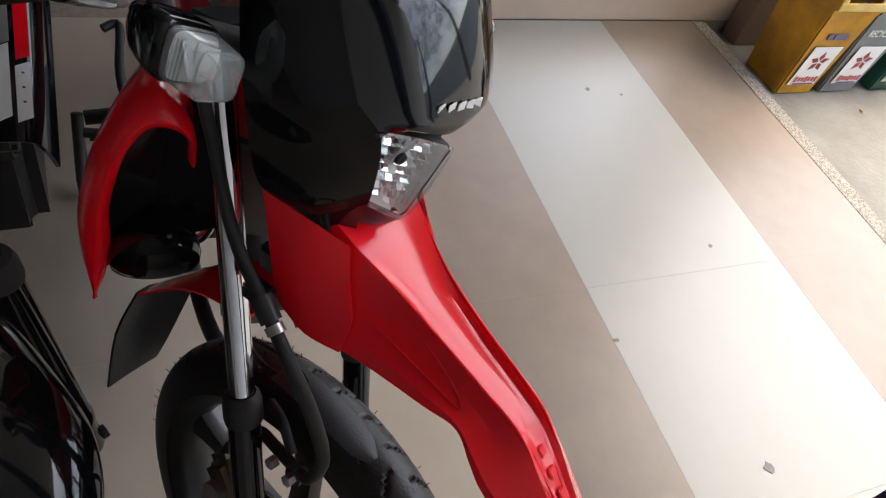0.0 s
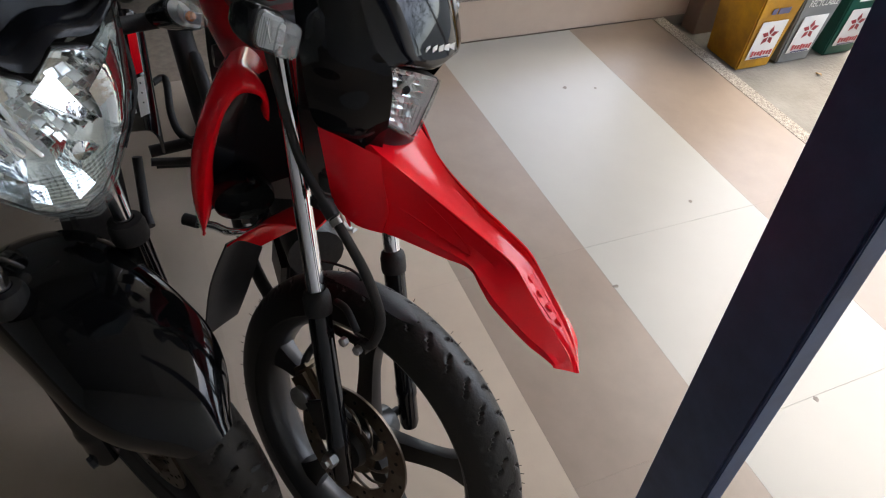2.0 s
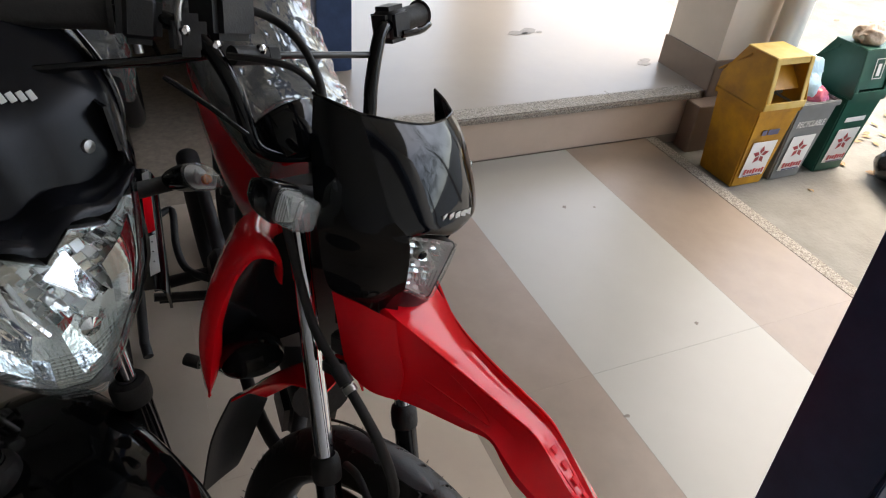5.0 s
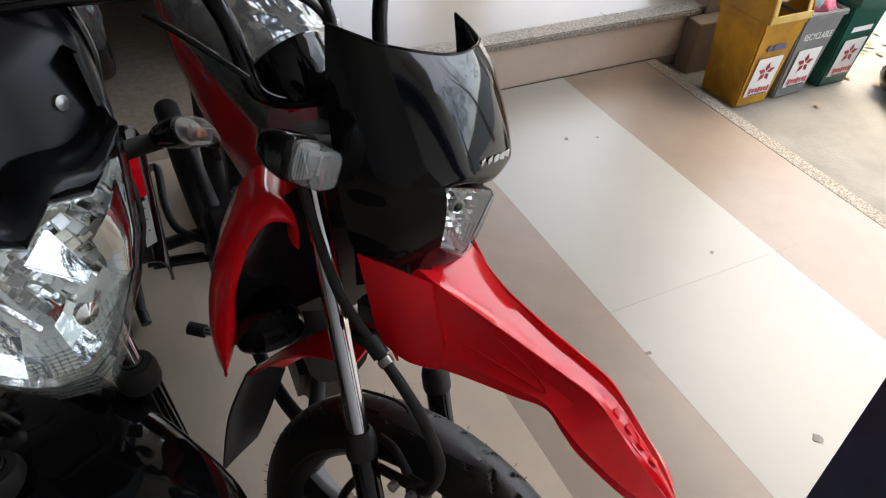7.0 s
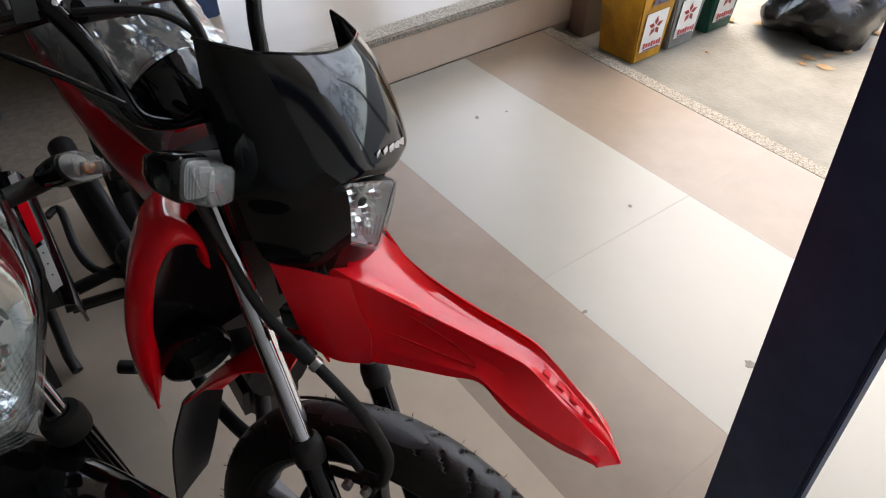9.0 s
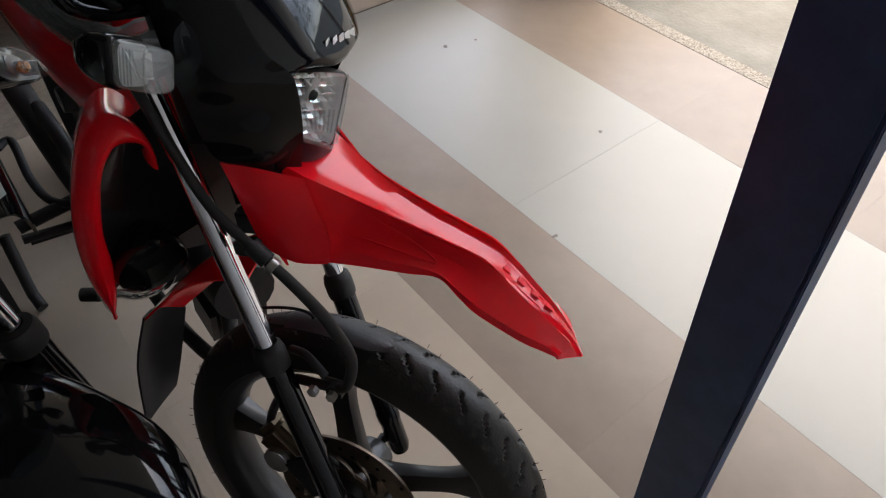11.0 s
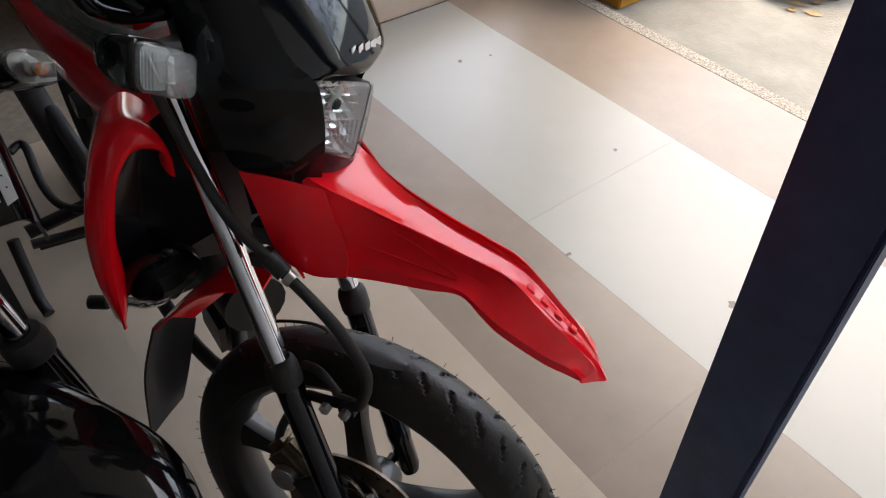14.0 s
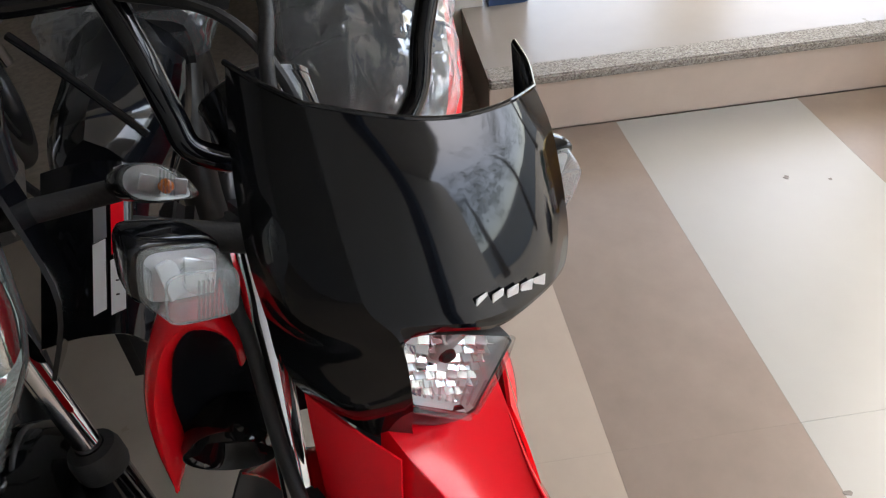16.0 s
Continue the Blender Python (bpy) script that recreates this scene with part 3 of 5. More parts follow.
    part("stalk", tube([(0, -0.045 * s, 0), inv @ Vector(stalk_to)], 0.011, m, 12, 0), M_RUBBER, body)
    return body


ST = frame_of((-0.8562, -0.4607, 0.2338), (0.509, -0.8298, 0.2288), (0.0885, 0.3149, 0.945), (-0.8022, -1.6626, 0.2836))
WH = ST @ Matrix.Translation((0.006, 0.004, 0.012))
FK = ST @ Matrix.Translation((0.002, 0.026, 0.0)) @ Matrix.Rotation(radians(7.4), 4, "X")
BAR = ST @ Matrix.Translation((0.0, -0.045, 0.022))
MOVE = Matrix.Translation((-0.066, 0.095, 0.0))
BODY = MOVE @ Matrix.Translation((-0.756, 0, 0)) @ Matrix.Rotation(radians(5), 4, "Y") @ Matrix.Rotation(math.pi, 4, "Z")

red = thing("motorcycle", (-0.82, -1.0, 0), "red and black underbone motorcycle with a high front fender", "motorcycle", "showroom motorcycles")

wheel(red, WH, R=0.288, half=0.039, hole=0.212, turn=0.25, disc=0.112, side=1)
for x in (0.082, -0.080):
    fork_leg(red, FK, x, top=0.66, cap=0.312, r=0.0168)
part("axle", lathe([(0.0001, 0.092), (0.0075, 0.092), (0.0075, 0.096), (0.0125, 0.096), (0.0125, 0.109), (0.0075, 0.111), (0.0075, 0.117), (0.0001, 0.117)], 6, FK @ Matrix.Translation((0, 0, 0.042)), "x", False), M_STEEL, red, "bare steel axle nut")
part("axle_rod", tube([(-0.08, 0, 0), (0.08, 0, 0)], 0.008, WH, 12, 0), M_ENGINE, red)
cal = part("brake_caliper", box((0.045, 0.06, 0.085), WH @ at(0.036, -0.075, 0.085, 40, 0, 0), 0.012, 3), M_BRONZE, red, "bronze coloured brake caliper")
part("piston_cover", lathe([(0.0001, 0.0), (0.02, 0.0), (0.02, 0.01), (0.014, 0.014), (0.0001, 0.014)], 20, WH @ at(0.058, -0.082, 0.075), "x", False), M_STEEL, cal)
part("mount_bracket", box((0.008, 0.05, 0.07), WH @ at(0.066, -0.03, 0.06, 30, 0, 0), 0.003), M_MATT, red)
part("brake_hose", tube([(0.108, -0.055, 0.66), (0.107, -0.04, 0.606), (0.102, -0.038, 0.58), (0.1, -0.012, 0.505), (0.1, 0.034, 0.454), (0.1, 0.07, 0.415), (0.092, 0.091, 0.371), (0.08, 0.1, 0.312), (0.073, 0.08, 0.262), (0.068, 0.06, 0.248)], [0.0055, 0.0055, 0.0055, 0.0058, 0.006, 0.0065, 0.007, 0.007, 0.0066, 0.006], ST, 14), M_RUBBER, red, "thick black rubber brake hose")
rows = []
for k in range(9):
    a = radians(93 - 26 * k / 8)
    wid = 0.019 * math.sqrt(max(0.05, 1 - max(0, (k - 5.5) / 2.6) ** 2))
    rows.append([(0.032 + wid * f, 0.004 + 0.306 * math.cos(a), 0.010 + (0.306 + 0.004 * (1 - f * f)) * math.sin(a)) for f in (-1, -0.5, 0, 0.5, 1)])
part("fork_brace", loft(rows, ST, thick=0.003, sub=2), M_MATT, red, "rounded black brace tongue over the tyre")
part("hose_clip", join(tube([(0.1, 0.026, 0.463), (0.1, 0.042, 0.446)], 0.0098, ST, 14, 0), box((0.02, 0.03, 0.018), ST @ at(0.09, 0.012, 0.455), 0.004)), M_MATT, red)
part("hose_ferrule", tube([(0.1, 0.044, 0.444), (0.1, 0.050, 0.438)], 0.0085, ST, 14, 0), M_STEEL, red, "bare metal hose ferrule")
part("banjo_bolt", join(*[lathe([(0.0001, 0), (0.007, 0), (0.007, 0.008), (0.004, 0.010), (0.0001, 0.010)], 6, ST @ at(0.074, y, z), "x", False) for y, z in ((0.056, 0.243), (0.03, 0.246))]), M_STEEL, red, "bright hexagon bolts on the hose joint")
part("hose_banjo", join(lathe([(0.0001, 0), (0.011, 0), (0.011, 0.014), (0.0001, 0.014)], 12, ST @ at(0.06, 0.056, 0.243), "x", False), tube([(0.066, 0.05, 0.246), (0.06, 0.01, 0.242), (0.055, -0.02, 0.235), (0.05, -0.05, 0.2), (0.045, -0.09, 0.14), (0.042, -0.1, 0.08)], 0.0065, ST, 10), tube([(0.066, 0.045, 0.262), (0.06, 0.02, 0.285), (0.05, -0.01, 0.282)], 0.0055, ST, 10)), M_MATT, red)

# front fender
# stations from under the cowl to the beak: middle, ridge, crease and lower edge of the right half
FENDER = (
    ((0, 0.035, 0.537), (0.052, 0.045, 0.533), (0.062, 0.060, 0.485), (0.076, 0.036, 0.450)),
    ((0, 0.072, 0.508), (0.045, 0.073, 0.513), (0.056, 0.093, 0.459), (0.075, 0.064, 0.433)),
    ((0, 0.115, 0.478), (0.033, 0.116, 0.485), (0.050, 0.122, 0.446), (0.062, 0.120, 0.422)),
    ((0, 0.168, 0.449), (0.026, 0.172, 0.456), (0.045, 0.160, 0.431), (0.053, 0.172, 0.413)),
    ((0, 0.207, 0.431), (0.0235, 0.212, 0.437), (0.043, 0.204, 0.417), (0.048, 0.206, 0.408)),
    ((0, 0.243, 0.413), (0.021, 0.247, 0.419), (0.045, 0.230, 0.401), (0.052, 0.228, 0.389)),
    ((0, 0.264, 0.394), (0.020, 0.269, 0.397), (0.044, 0.256, 0.380), (0.054, 0.247, 0.372)),
    ((0, 0.290, 0.367), (0.018, 0.291, 0.370), (0.037, 0.287, 0.354), (0.045, 0.287, 0.338)),
    ((0, 0.315, 0.341), (0.015, 0.312, 0.345), (0.030, 0.308, 0.337), (0.037, 0.309, 0.322)),
    ((0, 0.333, 0.314), (0.009, 0.330, 0.318), (0.024, 0.321, 0.318), (0.032, 0.322, 0.312)),
    ((0, 0.343, 0.293), (0.006, 0.340, 0.296), (0.019, 0.331, 0.303), (0.031, 0.324, 0.309)))
SKEW = -0.006
fender_rows, ridge_right, ridge_left = [], [], []
for k, (c, r, q, w) in enumerate(FENDER):
    c, r, q, w = Vector(c), Vector(r), Vector(q), Vector(w)
    sunk = min(1.0, k / 3) * (1.0 if k < 9 else 0.2)
    inner = r.lerp(c, 0.3) - Vector((0, 0, 0.004 * sunk))
    inner2 = r.lerp(c, 0.62) - Vector((0, 0, 0.0015 * sunk))
    bulge = q.lerp(w, 0.5) + Vector((0.003, 0, 0.002)) * (1.0 if k < 10 else 0.0)
    fold = r.lerp(q, 0.55) - Vector((0.003, 0, 0.002)) * (1.0 if 1 < k < 6 else 0.0)
    right = [w, bulge, q, fold, r, inner, inner2]
    row = [v + Vector((SKEW, 0, 0)) for v in right] + [c + Vector((SKEW, 0, 0))] + [Vector((SKEW - v.x, v.y, v.z)) for v in reversed(right)]
    fender_rows.append(row)
    if 1 <= k <= 6:
        ridge_right.append((r.x + SKEW - 0.001, r.y, r.z - 0.0008))
        ridge_left.append((SKEW - r.x + 0.001, r.y, r.z - 0.0008))
part("front_fender", loft(fender_rows, ST, thick=0.003, sub=5), M_RED, red, "long glossy red beak-shaped front fender", angle=24)
for path in (ridge_right, ridge_left):
    part("fender_rib", tube(path, [0.0006, 0.0016, 0.0021, 0.0022, 0.0022, 0.0008], ST, 10, 6), M_RED, red, "raised bead along the fender ridge")
for sx in (1, -1):
    # a second fine bead inside each ridge that runs out on the beak
    part("fender_rib", tube([(SKEW + sx * 0.012, 0.19, 0.4395), (SKEW + sx * 0.0115, 0.225, 0.4225), (SKEW + sx * 0.0105, 0.252, 0.4055), (SKEW + sx * 0.009, 0.275, 0.382), (SKEW + sx * 0.007, 0.300, 0.3565)], [0.0004, 0.0014, 0.0016, 0.0014, 0.0004], ST, 8, 6), M_RED, red)
for k in range(4):
    y = 0.264 + 0.0145 * k
    z = 0.3965 - 1.0 * (y - 0.262)
    part("fender_louvre", box((0.0125 - 0.001 * k, 0.0105, 0.0018), ST @ at(SKEW - 0.003, y, z + 0.0002, -46, 0, 10), 0.0012, 2), M_RED, red)
def on_side(k, f):
    """A point of the fender's right flank at station k, f of the way from ridge to crease."""
    i = min(int(k), 9)
    r = Vector(FENDER[i][1]).lerp(Vector(FENDER[i + 1][1]), k - i)
    q = Vector(FENDER[i][2]).lerp(Vector(FENDER[i + 1][2]), k - i)
    return r.lerp(q, f) + Vector((SKEW + 0.0006 - 0.003 * (0.3 < f < 0.8), 0, -0.001))


part("fender_rib", tube([on_side(k, f) for k, f in ((2.2, 0.2), (3.0, 0.42), (3.6, 0.62), (3.9, 0.8), (3.3, 0.84), (2.4, 0.86), (1.4, 0.88))], [0.0003, 0.0008, 0.001, 0.001, 0.001, 0.0012, 0.0004], ST, 8, 5), M_RED, red, "fine moulded line on the fender flank")
part("fender_stay", box((0.15, 0.05, 0.03), ST @ at(-0.005, 0.005, 0.47), 0.006), M_MATT, red)
# flat wing panel of the fender beside the fork
for s in (1, -1):
    rows = [[(s * 0.081, 0.000, 0.547), (s * 0.070, 0.035, 0.537), (s * 0.047, 0.072, 0.517)], [(s * 0.082, 0.010, 0.510), (s * 0.075, 0.046, 0.496), (s * 0.0545, 0.083, 0.487)], [(s * 0.081, 0.020, 0.462), (s * 0.077, 0.054, 0.455), (s * 0.059, 0.094, 0.456)], [(s * 0.079, 0.027, 0.446), (s * 0.077, 0.058, 0.432), (s * 0.068, 0.092, 0.4285)]]
    part("fender_wing", loft([[(x + SKEW * (s < 0), y, z) for x, y, z in r] for r in rows], ST, thick=0.003, sub=4, across=4), M_RED, red, "flat red side panel of the fender")
part("fender_tab", loft([[(0.072, 0.022, 0.458), (0.066, 0.034, 0.452)], [(0.07, 0.030, 0.436), (0.066, 0.036, 0.434)], [(0.0675, 0.036, 0.420), (0.066, 0.0375, 0.420)]], ST, thick=0.003, sub=3), M_RED, red)

# headlight cowl: one skin that runs down beside the headlight and folds in behind it
# rear edge, side, crease, brow and middle of the right half, from the top down
COWL = (
    ((0.105, 0.002, 0.779), (0.098, 0.024, 0.771), (0.082, 0.048, 0.760), (0.042, 0.066, 0.749), (0, 0.070, 0.744)),
    ((0.109, 0.002, 0.735), (0.103, 0.030, 0.730), (0.086, 0.062, 0.723), (0.046, 0.082, 0.718), (0, 0.088, 0.716)),
    ((0.110, 0.003, 0.690), (0.104, 0.041, 0.687), (0.085, 0.077, 0.684), (0.046, 0.097, 0.680), (0, 0.103, 0.677)),
    ((0.108, 0.003, 0.656), (0.101, 0.046, 0.654), (0.081, 0.088, 0.652), (0.045, 0.106, 0.648), (0, 0.111, 0.643)),
    ((0.104, 0.002, 0.630), (0.095, 0.050, 0.628), (0.067, 0.096, 0.632), (0.040, 0.106, 0.630), (0, 0.111, 0.622)),
    ((0.100, 0.001, 0.608), (0.088, 0.052, 0.604), (0.061, 0.097, 0.614), (0.050, 0.076, 0.618), (0, 0.080, 0.612)),
    ((0.093, 0.000, 0.575), (0.076, 0.049, 0.567), (0.048, 0.082, 0.567), (0.038, 0.055, 0.567), (0, 0.050, 0.567)),
    ((0.084, 0.001, 0.552), (0.061, 0.041, 0.535), (0.036, 0.061, 0.528), (0.026, 0.044, 0.530), (0, 0.040, 0.530)),
    ((0.072, 0.014, 0.540), (0.050, 0.043, 0.521), (0.028, 0.054, 0.511), (0.020, 0.044, 0.515), (0, 0.040, 0.520)))
TURN = -0.006
cowl_rows = []
for k, half_row in enumerate(COWL):
    near = [(x + TURN * (y > 0.05), y, z) for x, y, z in half_row]
    far = []
    for j, (x, y, z) in enumerate(reversed(half_row[:-1])):
        tuck = max(0, k - 4) * 0.010
        drop = (0.003, 0.011, 0.010, 0.006)[j] if k == 0 else 0.0
        far.append((-x + TURN + tuck * 0.8, y - tuck, z + tuck * 0.6 - drop))
    # the side and the front meet at a sharp crease
    row = near + far
    cowl_rows.append(spline(row[:3], 5) + spline(row[2:7], 5)[1:] + spline(row[6:], 5)[1:])
cowl = part("headlight_cowl", loft(cowl_rows, ST, thick=0.003, sub=5), M_BLACK, red, "glossy black headlight cowl with upswept corners", angle=17)
part("cowl_lip", tube([(x, y - 0.001, z + 0.0005) for x, y, z in cowl_rows[0]], 0.0018, ST, 8, 0), M_BLACK, cowl)
hl_shape = ((0.045, 0.0345), (0.010, 0.036), (-0.026, 0.0345), (-0.031, 0.030), (-0.034, 0.002), (-0.0385, -0.045), (-0.035, -0.0505), (0.012, -0.037), (0.0185, -0.031), (0.033, 0.002), (0.0475, 0.031))
HL = ST @ frame_of((0.974, -0.02, 0.225), (-0.075, 0.915, -0.395), (-0.198, 0.402, 0.894), (0.0150, 0.0830, 0.5865))


def hl_ring(y, k):
    return [(x * k, y - 0.17 * x * k, z * k) for x, z in hl_shape]


hl = part("headlight", loft([hl_ring(y, k) for y, k in ((-0.045, 0.7), (-0.01, 0.99), (0.003, 1.005), (0.005, 0.985), (-0.012, 0.95), (-0.03, 0.6))], HL, close=True, caps=True), M_MATT, red, "small trapezoid headlight with a clear lens")
part("lens", loft([hl_ring(y, k) for y, k in ((0.0, 0.99), (0.007, 0.975), (0.0105, 0.9), (0.012, 0.5))], HL, close=True, caps=True), M_LENS, hl, "clear headlight lens")
part("reflector", loft([hl_ring(y, k) for y, k in ((0.004, 0.96), (-0.008, 0.9), (-0.018, 0.66), (-0.021, 0.3))], HL, close=True, caps="end"), M_REFL, hl, "bright chrome reflector bowl", angle=8)
for i in range(9):
    for j in range(9):
        x, z = -0.034 + 0.0082 * i + 0.0026 * (j - 5), -0.042 + 0.0088 * j
        if x < -0.038 + 0.06 * (z + 0.045) or x > 0.016 + 0.42 * (z + 0.034):
            continue
        part("reflector_facet", box((0.008, 0.0015, 0.0086), HL @ at(x, -0.007 - 0.17 * x, z, 53 + 11 * math.sin(1.7 * i + j) + random.uniform(-4, 4), 0, -12 + 14 * math.sin(i - 1.3 * j)), 0.0004, 1), M_MIRROR if (i + 2 * j) % 3 else M_REFL, hl)
part("bulb_cap", lathe([(0.0001, 0), (0.005, 0), (0.006, 0.005), (0.005, 0.008), (0.0001, 0.010)], 16, HL @ at(0.002, -0.008, 0.008), "y", False), M_DARK, hl, "dark cap over the bulb")
part("bulb_stem", box((0.010, 0.006, 0.030), HL @ at(0.002, -0.006, 0.016, 0, -24, 0), 0.002, 1), M_REFLD, hl)
part("lens_flutes", join(*[tube([(-0.033 + 0.006 * i, 0.016 - 0.001 * i, -0.034 + 0.0018 * i), (-0.030 + 0.0068 * i, 0.016 - 0.0012 * i, -0.004)], 0.0009, HL, 6, 0) for i in range(9)]), M_FROST, hl, "fine flutes moulded in the lens", kind="stuff")
part("lens_lip", tube([(0.014, 0.006, -0.0355), (-0.012, 0.010, -0.044), (-0.035, 0.013, -0.0505)], 0.0026, HL, 8), M_FROST, hl)
part("lens_edge", tube([(-0.030, 0.009, 0.032), (-0.034, 0.012, 0.002), (-0.039, 0.012, -0.046)], 0.0026, HL, 8), M_FROST, hl, "bright edge of the lens")
part("lens_tab", box((0.006, 0.003, 0.014), ST @ at(-0.021, 0.056, 0.520, -30, 22, 0), 0.001, 1), M_FROST, hl)
part("headlight_base", loft([[(0.040, 0.066, 0.556), (0.010, 0.070, 0.543), (-0.026, 0.064, 0.530)], [(0.036, 0.056, 0.540), (0.008, 0.061, 0.527), (-0.026, 0.055, 0.514)], [(0.030, 0.044, 0.528), (0.006, 0.048, 0.517), (-0.024, 0.044, 0.506)]], ST, thick=0.004, across=4, sub=3), M_VISOR, red)
part("cowl_screw", lathe([(0.0001, 0.0), (0.006, 0.0), (0.006, 0.008), (0.003, 0.010), (0.0001, 0.010)], 8, ST @ at(0.022, 0.052, 0.512), "y", False), M_MATT, red)
part("badge", join(*[box((0.0098, 0.0012, 0.0095), ST @ at(0.009 - 0.0118 * i, 0.1115 - 0.0004 * (i - 2) ** 2, 0.6435 - 0.0004 * i, -14, 10, 4 * (2 - i)), 0.0005, 1) for i in range(5)]), M_WHITEP, red, "white bars of the maker's badge")

for s, x in ((1, 0.1507), (-1, -0.133)):
    indicator(red, ST @ frame_of((0.905, 0.333 * s, 0.265 * s), (-0.230 * s, 0.855, -0.335 * s * s), (-0.03 * s, 0.36, 0.932), (x, 0.0057, 0.6665)), ST @ Vector((s * 0.06, -0.01, 0.655)))

# steering: yokes, bars
part("lower_yoke", box((0.21, 0.07, 0.035), BAR @ at(-0.006, -0.02, 0.63), 0.012, 3), M_MATT, red)
part("head_tube", tube([(0, -0.035, 0.52), (0, -0.035, 0.69)], 0.028, BAR, 20, 0), M_MATT, red)
part("handlebar", tube([(-0.222, -0.08, 0.842), (-0.165, -0.07, 0.832), (-0.13, -0.06, 0.825), (-0.113, -0.056, 0.80), (-0.098, -0.053, 0.75), (-0.088, -0.05, 0.70), (-0.05, -0.045, 0.672), (0.05, -0.045, 0.672), (0.1, -0.05, 0.685), (0.112, -0.055, 0.712), (0.126, -0.06, 0.76), (0.142, -0.085, 0.805), (0.165, -0.115, 0.825), (0.2, -0.15, 0.829), (0.33, -0.215, 0.826)], 0.0095, BAR, 16), M_BLACK, red, "gloss black tubular handlebar")
part("crossbar", tube([(0.12, -0.065, 0.79), (-0.112, -0.060, 0.79)], 0.0045, BAR, 12, 0), M_ALLOY, red, "thin black steel crossbar")
part("crossbar_sleeve", join(tube([(0.12, -0.065, 0.79), (0.075, -0.065, 0.79)], 0.011, BAR, 14, 0), tube([(0.075, -0.065, 0.79), (0.06, -0.065, 0.79)], 0.013, BAR, 6, 0)), M_MATT, red)
grip(red, BAR, (-0.172, -0.074, 0.834), (-0.238, -0.08, 0.848))
grip(red, BAR, (0.205, -0.15, 0.829), (0.335, -0.217, 0.826))
part("switch_box", box((0.05, 0.045, 0.05), BAR @ at(-0.160, -0.072, 0.832, 0, 12, 0), 0.01, 3), M_MATT, red)
part("switch_box", box((0.045, 0.05, 0.055), BAR @ at(0.185, -0.135, 0.826, 0, -4, -27), 0.01, 3), M_MATT, red)
part("master_cylinder", box((0.065, 0.05, 0.06), BAR @ at(0.105, -0.098, 0.835, 0, 0, 10), 0.008, 2), M_MATT, red, "black brake fluid reservoir")
part("lever_bracket", box((0.035, 0.05, 0.045), BAR @ at(0.15, -0.10, 0.81, 0, 0, -25), 0.008, 2), M_MATT, red)
part("brake_lever", tube([(0.135, -0.085, 0.79), (0.19, -0.11, 0.782), (0.25, -0.135, 0.777), (0.31, -0.18, 0.767)], [0.007, 0.0075, 0.006, 0.008], BAR, 10, flat=0.6), M_BLACK, red, "black curved brake lever")
part("clutch_lever", tube([(-0.16, -0.05, 0.818), (-0.19, -0.04, 0.824), (-0.215, -0.045, 0.832)], [0.007, 0.006, 0.006], BAR, 10, flat=0.6), M_BLACK, red)
part("brake_pipe", tube([(0.165, -0.09, 0.80), (0.168, -0.088, 0.83), (0.16, -0.09, 0.85), (0.14, -0.095, 0.857), (0.125, -0.1, 0.852)], 0.0035, BAR, 10), M_STEEL, red, "bare steel brake pipe")
for x, y, z in ((0.165, -0.085, 0.815), (0.135, -0.075, 0.80), (0.085, -0.06, 0.797)):
    part("clamp_bolt", lathe([(0.0001, 0.0), (0.006, 0.0), (0.006, 0.006), (0.003, 0.008), (0.0001, 0.008)], 6, BAR @ at(x, y, z), "y", False), M_CHROME, red)
film = lathe([(0.0001, -0.012), (0.018, -0.01), (0.026, 0.0), (0.02, 0.01), (0.0001, 0.012)], 24, BAR @ at(0.125, -0.125, 0.868), "z", False)
crumple(film, 0.012)
part("film_scrap", film, M_BLUEF, red, "crumpled scrap of bluish protective film", angle=20)
part("throttle_cable", tube([(0.10, -0.095, 0.838), (0.082, -0.09, 0.841), (0.055, -0.07, 0.83), (0.046, -0.04, 0.809), (0.058, 0.0, 0.779), (0.074, 0.03, 0.745), (0.07, 0.03, 0.66)], 0.0048, BAR, 10), M_RUBBER, red)
part("clutch_cable", tube([(0.193, -0.130, 0.790), (0.166, -0.100, 0.763), (0.136, -0.070, 0.730)], 0.003, ST, 10), M_BLACK, red, "thin black control cable")
part("front_cable", tube([(0.13, -0.06, 0.79), (0.09, -0.0, 0.78), (0.06, 0.02, 0.74), (0.03, 0.02, 0.66)], 0.004, BAR, 8), M_RUBBER, red)

# made-up dome with a clear cover, in place of a plastic-wrapped shape
DOME = ST @ at(0.045, -0.112, 0.735, 34, 6, 0)
dome = part("wrapped_dome", lathe([(0.0001, -0.05), (0.03, -0.048), (0.041, -0.03), (0.043, 0.0), (0.0001, 0.002)], 32, DOME, "z", False), M_BLACK, red, "round black dome standing in for a plastic-wrapped shape")
part("dome_cover", lathe([(0.0001, 0.016), (0.02, 0.013), (0.032, 0.006), (0.038, -0.002), (0.0001, -0.004)], 32, DOME @ at(0, 0, 0.006), "z", False), M_LENS, dome)
part("dome_ring", lathe([(0.0405, -0.004), (0.0435, -0.004), (0.044, 0.0), (0.0425, 0.002), (0.0405, 0.001)], 32, DOME @ at(0, 0, 0.004), "z"), M_BLACK, dome)

